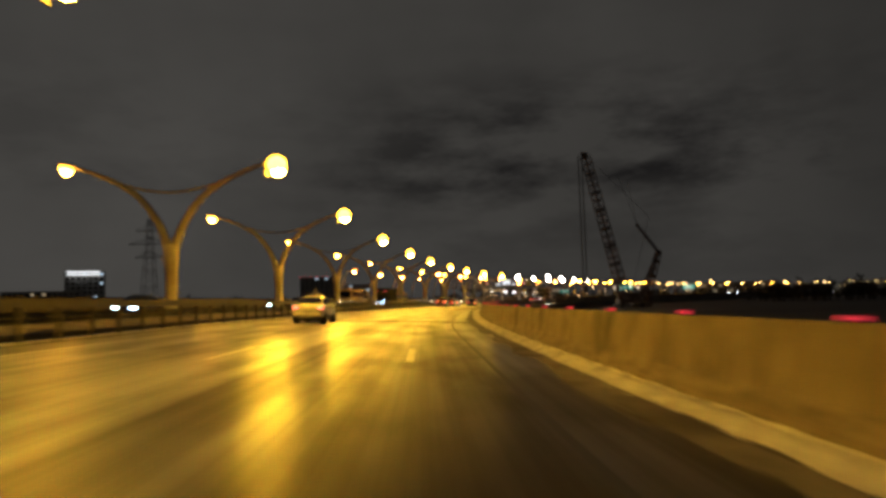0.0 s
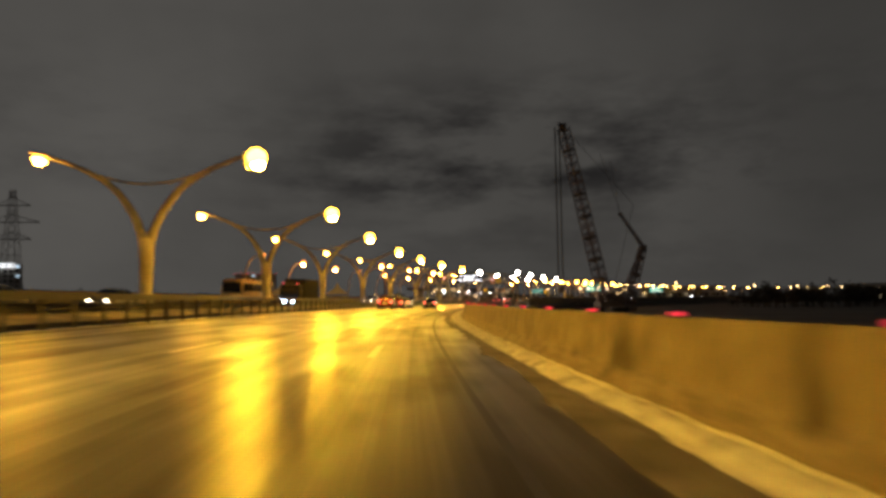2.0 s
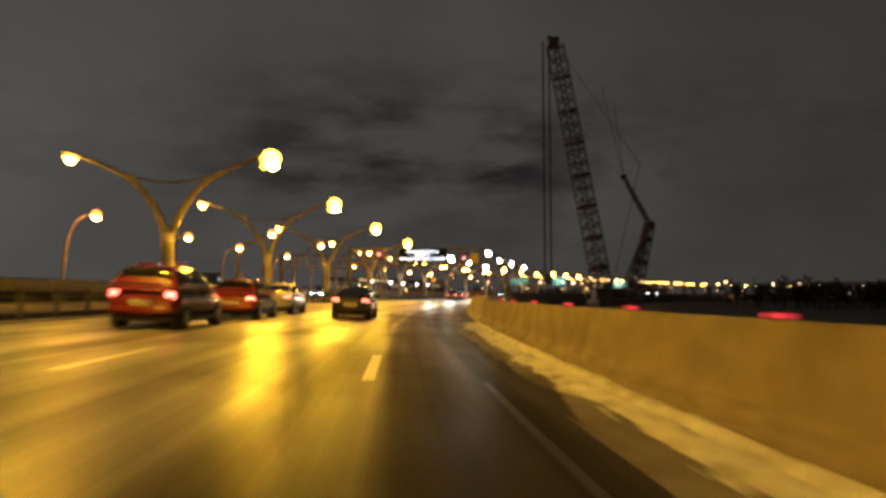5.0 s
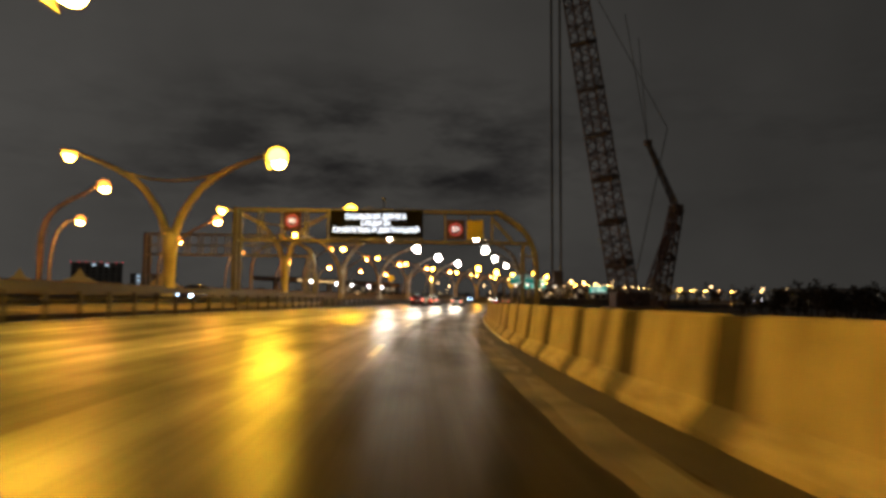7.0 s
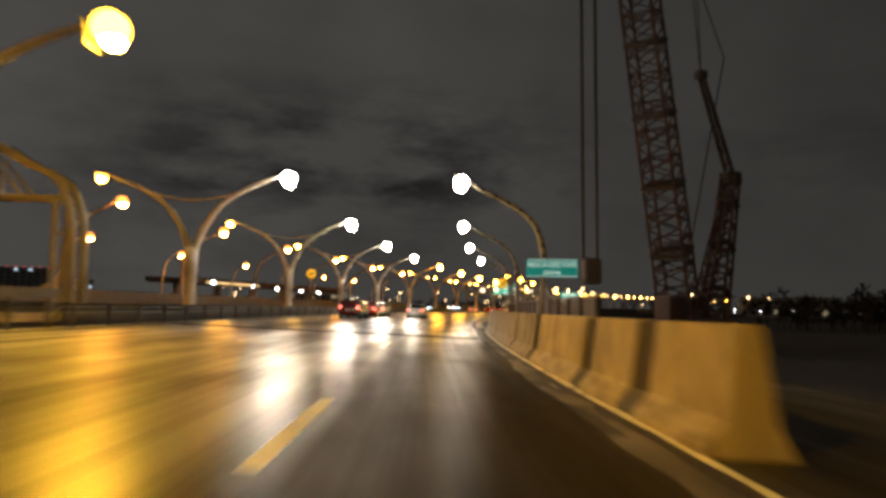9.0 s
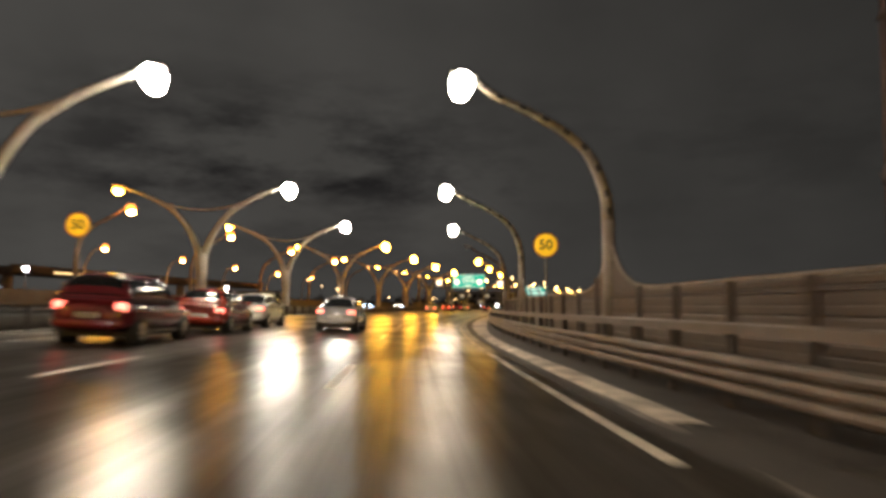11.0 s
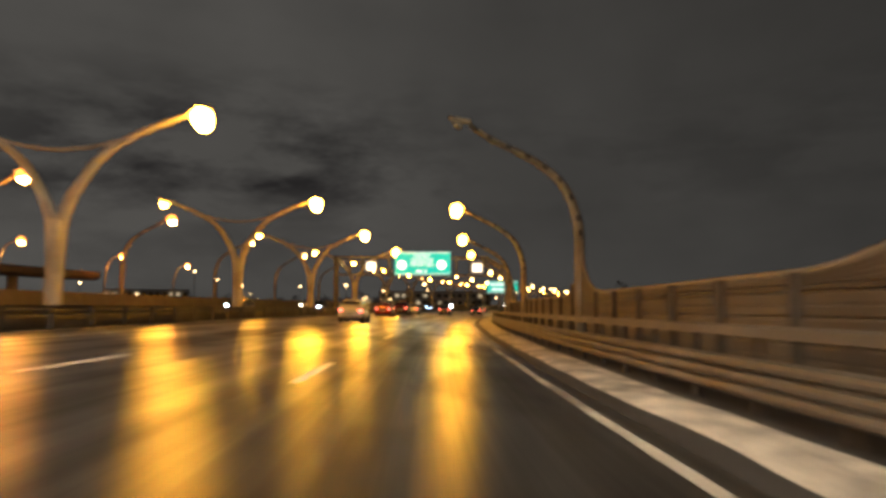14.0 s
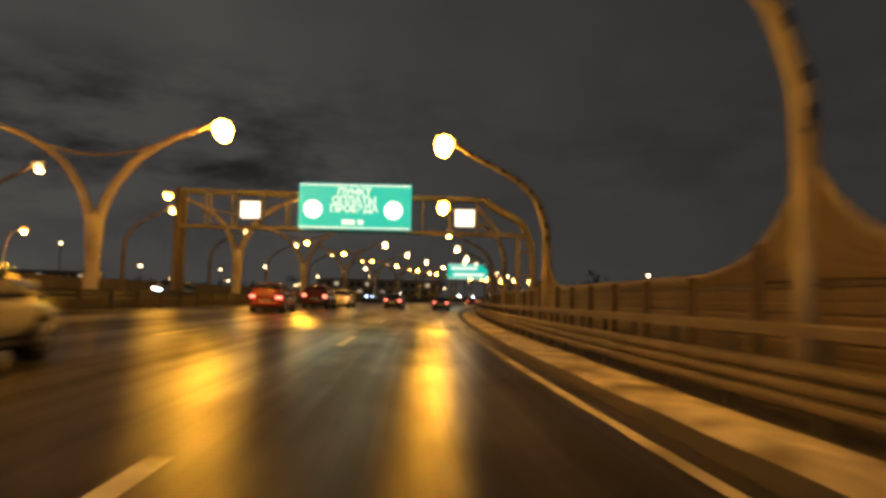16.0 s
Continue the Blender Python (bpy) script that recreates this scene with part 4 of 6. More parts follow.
# a second road further off on the left, with its own bent lamps
BENT = bend([(0, 0, 0), (0, 0, 3.5), (0.35, 0, 6.2), (1.3, 0, 7.9), (2.9, 0, 8.6)])
BENT_ME = tube_data("pole", BENT, [0.17 - 0.1 * i / (len(BENT) - 1) for i in range(len(BENT))], LAMP_PAINT, 8)
for k, (s, d) in enumerate(((152, -33), (175, -35), (199, -38), (219, -40), (243, -42), (269, -45), (296, -48.5), (323, -51.5), (348, -54), (373, -57), (399, -60), (426, -64))):
    t = thing("street_lamp", "bent street lamp on the ramp beyond the motorway", "street lamp", group="ramp street lamps", m=stand(s, d))
    t.location.z -= 1.0
    part("pole", BENT_ME, t)
    head(t, (3.1, 0, 8.65), "orange", 0.1)
ramp_road = setting("ramp_road", sweep_data("ramp_road", [(-40, -2.3), (-34, -2.3)], 60, 500, ASPHALT, step=8.0, closed=False, uv=True), "dark slip road on the left", "road")

# ---- noise barrier with panels, rising to each lamp post ----
NOISE_D = 7.5


def wall_top(s):
    off = min(abs(s - lamp_s(k)) for k in range(0, 18))
    return 1.94 + 1.80 * max(0.0, math.exp(-off / 1.15) - 0.03)


def ribbed(stations, low, high, ribs):
    """A panel whose face steps in overlapping ribs; low and high give its height at each station."""
    verts, faces = [], []
    rim = [(-0.045, 0.0)]
    for i in range(ribs):
        rim += [(-0.070, (i + 0.12) / ribs), (-0.075, (i + 0.76) / ribs), (-0.058, (i + 0.88) / ribs)]
    rim += [(-0.05, 1.0), (0.05, 1.0), (0.05, 0.0)]
    for q in stations:
        lo, hi = low(q), high(q)
        for d, f in rim:
            verts.append(on_road(q, NOISE_D + d, lo + (hi - lo) * f))
    n = len(rim)
    for i in range(len(stations) - 1):
        faces += [(i * n + k, i * n + (k + 1) % n, i * n + n + (k + 1) % n, i * n + n + k) for k in range(n)]
    return verts, faces


noise_wall = thing("noise_barrier", "brown-grey ribbed noise barrier that swoops up to each lamp post", "noise barrier", kind="structure")
wall_posts = [lamp_s(0) - 3.15 - 2.85 * k for k in range(4, -1, -1)]
for k in range(0, 15):
    gap = (lamp_s(k + 1) - lamp_s(k) - 4.55) / 6
    wall_posts += [lamp_s(k) + 1.4 + gap * i for i in range(7)]
RAIL_Z = 1.70
count, far_verts, far_faces = 0, [], []
for s, e in zip(wall_posts, wall_posts[1:]):
    curved = wall_top(s) > 2.02 or wall_top(e) > 2.02
    st = np.linspace(s + 0.05, e - 0.05, 25 if curved else 4)
    flat_st = np.linspace(s + 0.05, e - 0.05, 4)
    for r in range(4):
        lo, hi = 0.10 + 0.39 * r, 0.10 + 0.39 * r + 0.384
        verts, faces = ribbed(flat_st, lambda q: lo, lambda q: hi, 2)
        if count < 280:
            part("panel", mesh_of("panel", verts, faces, PANEL), noise_wall)
            count += 1
        else:
            far_faces += [tuple(i + len(far_verts) for i in q) for q in faces]
            far_verts += verts
    part("cap_panel", mesh_of("cap_panel", *ribbed(st, lambda q: RAIL_Z + 0.05, lambda q: wall_top(q) - 0.05, 4 if curved else 1), PANEL), noise_wall, "upper panel cut to the swoop" if curved else "")
    part("middle_rail", sweep_data("middle_rail", [(NOISE_D - 0.10, RAIL_Z - 0.035), (NOISE_D - 0.10, RAIL_Z + 0.035), (NOISE_D + 0.06, RAIL_Z + 0.035), (NOISE_D + 0.06, RAIL_Z - 0.035)], s, e, PANEL_POST, step=1.5), noise_wall)
    st = np.linspace(s, e, 25 if curved else 4)
    sheet = [on_road(q, NOISE_D + o, z) for q in st for o, z in ((0.052, 0.02), (0.052, wall_top(q) - 0.03), (0.075, wall_top(q) - 0.03), (0.075, 0.02))]
    part("back_sheet", mesh_of("back_sheet", sheet, [(i * 4 + k, i * 4 + (k + 1) % 4, i * 4 + 4 + (k + 1) % 4, i * 4 + 4 + k) for i in range(len(st) - 1) for k in range(4)], PANEL_POST), noise_wall)
    part("top_rail", tube_data("top_rail", [on_road(q, NOISE_D, wall_top(q)) for q in st], 0.06, PANEL_TOP, 6, up=(0, 0, 1)), noise_wall)
    part("post", tube_data("post", [on_road(s, NOISE_D - 0.06, 0), on_road(s, NOISE_D - 0.06, wall_top(s) - 0.02)], 0.135, PANEL_POST, 4), noise_wall)

far_panels = part("far_panels", mesh_of("far_panels", far_verts, far_faces, PANEL), noise_wall, "distant ribbed panels of the noise barrier")
far_panels["kind"] = "stuff"


# ---- gantries ----
def gantry(s, left, corner, beam_lo, beam_hi, legs, label, bays, lift=0.0, middle=False):
    """A box-truss sign gantry; distances are from the driven line, heights over the level."""
    h = float(np.interp(s, LINE_S, LINE_H))
    m = Matrix.Translation(at_abs(s, 0, lift)) @ Matrix.Rotation(-h, 4, "Z")
    g = thing("sign_gantry", label, "gantry", m=m)
    for y in (-0.45, 0.45):
        for z, end in ((beam_lo, legs[1] - 0.25), (beam_hi, corner)):
            part("chord", tube_data("chord", [(left, y, z + 0.18), (end, y, z)], 0.105, GANTRY_PAINT, 4, up=(0, 0, 1)), g)
        if middle:
            part("middle_rail", tube_data("middle_rail", [(left, y, (beam_lo + beam_hi) / 2 + 0.1), (corner - 0.5, y, (beam_lo + beam_hi) / 2)], 0.05, GANTRY_PAINT, 4, up=(0, 0, 1)), g)
        for i in range(bays + 1):
            x = left + (corner - 0.5 - left) * i / bays
            part("strut", tube_data("strut", [(x, y, beam_lo + 0.1), (x, y, beam_hi + 0.05)], 0.07, GANTRY_PAINT, 4), g)
        part("brace", tube_data("brace", [(corner - 0.5, y, beam_hi - 0.35), (corner + 0.85, y, beam_lo + 0.1)], 0.07, GANTRY_PAINT, 4), g)
        curve = bend([(corner - 0.25, y, beam_hi + 0.1), (corner + 0.75, y, beam_hi - 0.55), (legs[1] - 0.75, y, beam_lo + 0.75), (legs[1] - 0.25, y, beam_lo - 0.15), (legs[1], y, beam_lo - 1.4), (legs[1] + 0.05, y, -0.2)])
        part("leg", tube_data("leg", curve, 0.17, GANTRY_PAINT, 4), g)
        part("inner_leg", tube_data("inner_leg", [(legs[0], y, beam_lo), (legs[0], y, -0.2)], 0.12, GANTRY_PAINT, 4), g)
        # the dark steel tone stands in for this leg being unlit
        part("left_leg", tube_data("left_leg", [(left, y, beam_hi + 0.3), (left, y, 0.3)], 0.2, STEEL_DARK, 4), g)
    for i in range(bays + 1):
        x = left + (corner - 0.5 - left) * i / bays
        for z in (beam_lo + 0.1, beam_hi + 0.05):
            part("cross_tie", tube_data("cross_tie", [(x, -0.45, z), (x, 0.45, z)], 0.05, GANTRY_PAINT, 4), g)
    for z in (1.2, 2.6, 3.9):
        part("rung", tube_data("rung", [(legs[0], -0.45, z), (legs[1], -0.45, z)], 0.06, GANTRY_PAINT, 4), g)
    return g, m


def letters(text, size, mat, parent, m, name="lettering", bold=0.0):
    cu = bpy.data.curves.new(name, "FONT")
    cu.body, cu.size, cu.align_x, cu.align_y = text, size, "CENTER", "CENTER"
    cu.extrude, cu.offset = 0.006, bold
    tmp = bpy.data.objects.new(name, cu)
    scene.collection.objects.link(tmp)
    dg = bpy.context.evaluated_depsgraph_get()
    me = bpy.data.meshes.new_from_object(tmp.evaluated_get(dg))
    bpy.data.objects.remove(tmp)
    bpy.data.curves.remove(cu)
    me.materials.clear()
    me.materials.append(mat)
    return part(name, me, parent, m=m)


UPRIGHT = Matrix.Rotation(radians(90), 4, "X")


def ring_data(name, r0, r1, mat, n=40, depth=0.012):
    bm = bmesh.new()
    loops = []
    for r, y in ((r0, 0), (r1, 0), (r1, -depth), (r0, -depth)):
        loops.append([bm.verts.new((math.cos(2 * math.pi * i / n) * r, y, math.sin(2 * math.pi * i / n) * r)) for i in range(n)])
    for a in range(4):
        b = (a + 1) % 4
        for i in range(n):
            j = (i + 1) % n
            bm.faces.new((loops[a][i], loops[a][j], loops[b][j], loops[b][i]))
    me = bpy.data.meshes.new(name)
    bm.to_mesh(me)
    bm.free()
    me.materials.append(mat)
    return me


def disc_data(name, r, mat, n=40, depth=0.02):
    return tube_data(name, [(0, 0, 0), (0, -depth, 0)], r, mat, n, up=(0, 0, 1))


def frame_parts(name, w, h, t, mat, parent, x, y, z):
    for dx, dz, sx, sz in ((0, h / 2, w, t), (0, -h / 2, w, t), (-w / 2, 0, t, h), (w / 2, 0, t, h)):
        part(name, box_data(name, (sx + (t if sz == t else -t), 0.02, sz), mat, bevel=0.004), parent, m=Matrix.Translation((x + dx, y, z + dz)))


# first gantry with message board and two speed-limit displays
g1, g1m = gantry(197.0, -13.3, 3.95, 4.75, 6.75, (5.45, 6.3), "yellow-lit grey steel truss gantry carrying an LED message board", 11, 0.09)


def led_board(m, w, h):
    b = thing("message_board", "black LED message board with glowing white lines of text", "message board", m=m)
    part("cabinet", box_data("cabinet", (w, 0.28, h), BOARD_BLACK, bevel=0.03), b)
    frame_parts("rim", w, h, 0.05, GANTRY_PAINT, b, 0, -0.15, 0)
    narrow = UPRIGHT @ Matrix.Diagonal((0.86, 1, 1, 1))
    for text, x, z in (("СКОЛЬЗКАЯ ДОРОГА", -0.04, 0.45), ("СЛЕДИ ЗА", -0.05, 0.02), ("СКОРОСТЬЮ И ДИСТАНЦИЕЙ", -0.02, -0.41)):
        letters(text, 0.43, LED_WHITE, b, Matrix.Translation((x, -0.165, z)) @ narrow, "led_text", 0.0)
    return b


def speed_display(m, size=1.14):
    b = thing("speed_display", "square LED speed-limit display with a red ring and 80", "speed sign", group="speed displays", m=m)
    part("cabinet", box_data("cabinet", (size, 0.25, size + 0.05), material("dark_red_display", (0.05, 0.008, 0.008), 0.6), bevel=0.03), b)
    part("led_ring", ring_data("led_ring", 0.365, 0.40, LED_RED), b, m=Matrix.Translation((0, -0.135, 0)))
    part("led_ring", ring_data("led_ring", 0.31, 0.33, LED_RED), b, m=Matrix.Translation((0, -0.135, 0)))
    letters("80", 0.45, LED_PINK, b, Matrix.Translation((0, -0.145, 0)) @ UPRIGHT, "led_text", 0.0)
    return b


def flat_local(m, x, y, z):
    return m @ Matrix.Translation((x, y, z))


led_board(flat_local(g1m, -4.0, -0.75, 5.92), 6.0, 1.85)
speed_display(flat_local(g1m, 1.10, -0.75, 5.58))
speed_display(flat_local(g1m, -9.45, -0.75, 6.10))
yb = thing("back_panel", "plain yellow cabinet on the gantry", "panel", m=flat_local(g1m, 2.35, -0.72, 5.58))
part("cabinet", box_data("cabinet", (1.05, 0.3, 1.2), YELLOW_BACK, bevel=0.03), yb)
part("walkway", box_data("walkway", (1.5, 0.7, 0.06), GANTRY_PAINT, (0, 0.3, -0.72), 0.01), yb)
cm = thing("traffic_camera", "small camera housing on top of the gantry", "camera", m=flat_local(g1m, -3.6, -0.2, 7.0))
part("mast", tube_data("mast", [(0, 0, -0.25), (0, 0, 0.55)], 0.04, STEEL_DARK, 6), cm)
part("housing", box_data("housing", (0.2, 0.42, 0.18), BLACK, (0, -0.05, 0.6), 0.03), cm)

# the truss over the opposite carriageway
g3, g3m = gantry(218.3, -30.2, -16.2, 5.3, 7.3, (-14.0, -13.3), "steel truss gantry over the opposite carriageway, seen from behind", 10, middle=True)

# second gantry with the wide green board
g2, g2m = gantry(368.5, -13.6, 3.8, 4.85, 6.85, (5.7, 6.55), "grey steel truss gantry carrying a wide green direction board", 11)
# glow of face, border, discs and lettering replaces headlight thrown back
db = thing("direction_board", "wide green direction board with white border, glowing for returned headlight", "road sign", m=flat_local(g2m, -3.55, -0.8, 6.22))
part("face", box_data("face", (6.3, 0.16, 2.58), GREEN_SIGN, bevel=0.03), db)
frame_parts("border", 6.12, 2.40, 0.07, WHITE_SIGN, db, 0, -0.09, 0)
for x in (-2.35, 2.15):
    part("emblem", disc_data("emblem", 0.50, glow("retro_glow_cream_disc", (1.0, 0.88, 0.78), 1.5), 32), db, m=Matrix.Translation((x, -0.085, -0.18)))
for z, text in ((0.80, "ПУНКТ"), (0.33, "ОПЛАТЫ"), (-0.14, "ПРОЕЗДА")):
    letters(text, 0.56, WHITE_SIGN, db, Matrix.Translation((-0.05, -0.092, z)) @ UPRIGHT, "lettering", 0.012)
for x, wd in ((-0.35, 0.72), (0.33, 0.30)):
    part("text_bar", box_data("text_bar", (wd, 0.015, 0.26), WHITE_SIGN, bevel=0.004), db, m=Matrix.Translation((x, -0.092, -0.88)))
for x, z in ((-9.4, 5.92), (2.62, 5.70)):
    wsg = thing("variable_sign", "square lit white display panel on the gantry", "sign", group="lit gantry panels", m=flat_local(g2m, x, -0.75, z))
    part("cabinet", box_data("cabinet", (1.16, 0.22, 1.02), BLACK, bevel=0.03), wsg)
    part("face", box_data("face", (1.06, 0.02, 0.92), WHITE_PANEL, (0, -0.12, 0), 0.006), wsg)

# third board, further along
h3 = float(np.interp(452.0, LINE_S, LINE_H))
b3m = Matrix.Translation(at_abs(452.0, 0, 0)) @ Matrix.Rotation(-h3, 4, "Z")
# this board also glows in place of returned headlight
b3 = thing("direction_board", "distant green and white direction board over the road", "road sign", m=flat_local(b3m, 1.2, 0, 6.1))
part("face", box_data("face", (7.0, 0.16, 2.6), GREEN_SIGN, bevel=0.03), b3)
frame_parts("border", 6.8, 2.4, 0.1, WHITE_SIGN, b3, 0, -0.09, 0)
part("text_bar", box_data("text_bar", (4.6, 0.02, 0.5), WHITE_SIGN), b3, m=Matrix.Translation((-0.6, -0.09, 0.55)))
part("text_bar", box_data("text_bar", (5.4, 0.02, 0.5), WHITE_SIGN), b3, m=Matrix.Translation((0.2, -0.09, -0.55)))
for x in (-3.0, 3.0):
    part("post", tube_data("post", [(x, 0.3, 1.0), (x, 0.3, -6.4)], 0.14, GANTRY_PAINT, 6), b3)

# green district sign on the first right-hand lamp post
hs1 = float(np.interp(lamp_s(0), LINE_S, LINE_H))
# plate and lettering glow instead of throwing headlight back
ds = thing("district_sign", "green district name sign with white lettering on the lamp post", "road sign", m=Matrix.Translation(at_abs(lamp_s(0) - 0.35, 7.0, 3.50)) @ Matrix.Rotation(-hs1, 4, "Z"))
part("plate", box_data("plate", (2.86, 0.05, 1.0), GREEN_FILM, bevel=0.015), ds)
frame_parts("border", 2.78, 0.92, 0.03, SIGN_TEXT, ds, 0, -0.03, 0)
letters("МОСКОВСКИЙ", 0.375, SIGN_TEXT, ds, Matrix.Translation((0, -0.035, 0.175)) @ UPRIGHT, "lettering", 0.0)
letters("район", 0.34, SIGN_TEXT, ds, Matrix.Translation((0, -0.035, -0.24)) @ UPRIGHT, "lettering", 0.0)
for x in (-0.9, 0.9):
    part("bracket", box_data("bracket", (0.06, 0.3, 0.9), STEEL, (x, 0.14, 0), 0.01), ds)


def fifty(s, d, z, label):
    hh = float(np.interp(s, LINE_S, LINE_H))
    f = thing("speed_sign", label, "speed sign", group="yellow speed signs", m=Matrix.Translation(at_abs(s, d, z)) @ Matrix.Rotation(-hh, 4, "Z"))
    # the disc's glow stands in for headlight thrown back
    part("disc", disc_data("disc", 0.5, YELLOW_SIGN, 32), f)
    part("rim", ring_data("rim", 0.44, 0.5, material("sign_rim", (0.4, 0.10, 0.03), 0.5)), f, m=Matrix.Translation((0, -0.02, 0)))
    letters("50", 0.55, BLACK, f, Matrix.Translation((0, -0.03, 0)) @ UPRIGHT, "lettering", 0.01)
    part("post", tube_data("post", [(0, 0.06, 0.5), (0, 0.06, -z - 0.1)], 0.045, STEEL, 8), f)


fifty(258.0, 5.0, 3.6, "round yellow temporary speed sign with 50")
fifty(258.0, -13.5, 4.4, "round yellow temporary speed sign with 50 on the median")


# ---- cranes ----
def lattice(parent, name, p0, p1, w0, w1, bays, mat, chord=0.11, web=0.055, sections=5, flange=True):
    """A four-chord lattice boom in flanged sections."""
    p0, p1 = Vector(p0), Vector(p1)
    t = (p1 - p0).normalized()
    u = t.cross(Vector((0, 0, 1)))
    u = u.normalized() if u.length > 0.05 else Vector((1, 0, 0))
    v = t.cross(u).normalized()
    per = max(1, bays // sections)

    def corner(i, k):
        f = i / bays
        w = (w0 + (w1 - w0) * f) / 2
        c = p0.lerp(p1, f)
        a, b = ((1, 1), (-1, 1), (-1, -1), (1, -1))[k % 4]
        return c + u * (w * a) + v * (w * b)

    for sec in range(0, bays, per):
        end = min(sec + per, bays)
        section = part(name, bars_data(name, [(corner(sec, 0), corner(end, 0), chord)], mat), parent)
        for k in range(1, 4):
            part("chord", bars_data("chord", [(corner(sec, k), corner(end, k), chord)], mat), section)
        bars = []
        for i in range(sec, end):
            for k in range(4):
                bars.append((corner(i, k), corner(i + 1, k + 1) if i % 2 else corner(i, k + 1), web))
                bars.append((corner(i, k + (i % 2)), corner(i + 1, k + 1 - (i % 2)), web))
        tagged(part("lacing", bars_data("lacing", bars, mat), section), kind="stuff")
        if flange:
            for k in range(4):
                part("flange", bars_data("flange", [(corner(sec, k), corner(sec, k + 1), chord * 2.0)], CRANE_DARK), section)


def loc(s, d, z):
    return tuple(at_abs(s, d, z))


c1 = thing("crawler_crane", "tall dark-red lattice boom crawler crane beyond the barrier", "crane")
lattice(c1, "boom_section", loc(260.4, 22.0, 0.6), loc(245.6, 13.1, 49.3), 3.0, 2.4, 40, CRANE_PAINT, 0.12, 0.06, sections=8)
tip = Vector(loc(245.35, 13.0, 49.9))
part("boom_head", bars_data("boom_head", [(tip + Vector((0, 0, 0.6)), tip - Vector((0, 0, 1.4)), 0.9), (tip + Vector((-1.4, -0.9, 0.2)), tip, 0.45)], CRANE_DARK), c1)
rope_top = Vector(loc(244.6, 11.5, 49.6))
for dx in (-0.62, 0.62):
    for k in range(4):
        o = Vector((dx + 0.11 * k - 0.16, 0.12 * k, 0))
        part("hoist_rope", bars_data("hoist_rope", [(rope_top + o, Vector((rope_top.x, rope_top.y, 5.0)) + o, 0.07)], ROPE), c1)
part("hook_block", box_data("hook_block", (1.5, 0.7, 2.0), CRANE_DARK, (rope_top.x, rope_top.y, 4.1), 0.2), c1)
base = Vector(loc(261.5, 22.8, -2.6))
part("car_body", box_data("car_body", (7.0, 6.0, 1.6), CRANE_DARK, (base.x, base.y, base.z + 2.2), 0.15), c1)
for dx in (-3.6, 3.6):
    part("crawler_track", box_data("crawler_track", (1.4, 9.5, 1.5), RUBBER, (base.x + dx, base.y, base.z + 0.75), 0.4), c1)
part("cab", box_data("cab", (1.6, 2.2, 2.2), CRANE_PAINT, (base.x - 3.2, base.y - 1.5, base.z + 4.0), 0.15), c1)
part("counterweight", box_data("counterweight", (5.0, 2.4, 2.6), CRANE_DARK, (base.x + 2.5, base.y + 3.6, base.z + 4.0), 0.1), c1)
mast_top = Vector(loc(272, 30, 30))
part("pendant_line", bars_data("pendant_line", [(tip, mast_top, 0.05), (mast_top, base + Vector((2.5, 3.6, 5)), 0.06)], ROPE), c1)

c2 = thing("lattice_crane", "smaller dark lattice crane with a raised luffing jib", "crane")
MAST_TOP = Vector((90.3, 252.9, 16.6))
lattice(c2, "mast_section", (82.9, 248.3, -2.0), MAST_TOP, 2.3, 1.7, 14, CRANE_PAINT, 0.12, 0.06, sections=3)
lattice(c2, "back_mast_section", (79.5, 247.2, -2.0), MAST_TOP + Vector((-0.5, -0.2, -0.6)), 1.5, 0.8, 16, CRANE_PAINT, 0.09, 0.05, sections=2, flange=False)
part("mast_head", box_data("mast_head", (2.0, 2.0, 1.7), CRANE_DARK, (0, 0, 0), 0.3), c2, m=Matrix.Translation(MAST_TOP + Vector((0.15, 0.1, 0.4))))
JIB_TIP = Vector((81.2, 247.2, 26.7))
lattice(c2, "jib_section", MAST_TOP + Vector((0, 0, 0.9)), JIB_TIP, 0.8, 0.5, 14, CRANE_DARK, 0.09, 0.05, sections=2, flange=False)
part("jib_head", box_data("jib_head", (1.1, 1.1, 1.0), CRANE_DARK, bevel=0.2), c2, m=Matrix.Translation(JIB_TIP))
part("pendant_line", bars_data("pendant_line", [(JIB_TIP, loc(257.0, 22.0, 44.0), 0.045), (JIB_TIP, loc(262.0, 24.5, 42.0), 0.045)], ROPE), c2)
part("base", box_data("base", (6.0, 6.0, 1.4), CRANE_DARK, bevel=0.2), c2, m=Matrix.Translation((81.6, 247.9, -1.9)))


# ---- vehicles ----
def ring_loft(name, stations, mat, power=4.0, n=20, smooth=True):
    """A body through stations (y, half width, low z, high z), each a rounded box section."""
    verts, faces = [], []
    for y, w, lo, hi in stations:
        cz, hh = (lo + hi) / 2, (hi - lo) / 2
        for k in range(n):
            a = 2 * math.pi * (k + 0.5) / n
            c, s_ = math.cos(a), math.sin(a)
            verts.append((math.copysign(abs(c) ** (2 / power), c) * w, y, cz + math.copysign(abs(s_) ** (2 / power), s_) * hh))
    for i in range(len(stations) - 1):
        for k in range(n):
            a, b = i * n + k, i * n + (k + 1) % n
            faces.append((a, b, b + n, a + n))
    faces.append(tuple(reversed(range(n))))
    faces.append(tuple(range((len(stations) - 1) * n, len(stations) * n)))
    return mesh_of(name, verts, faces, mat, smooth)


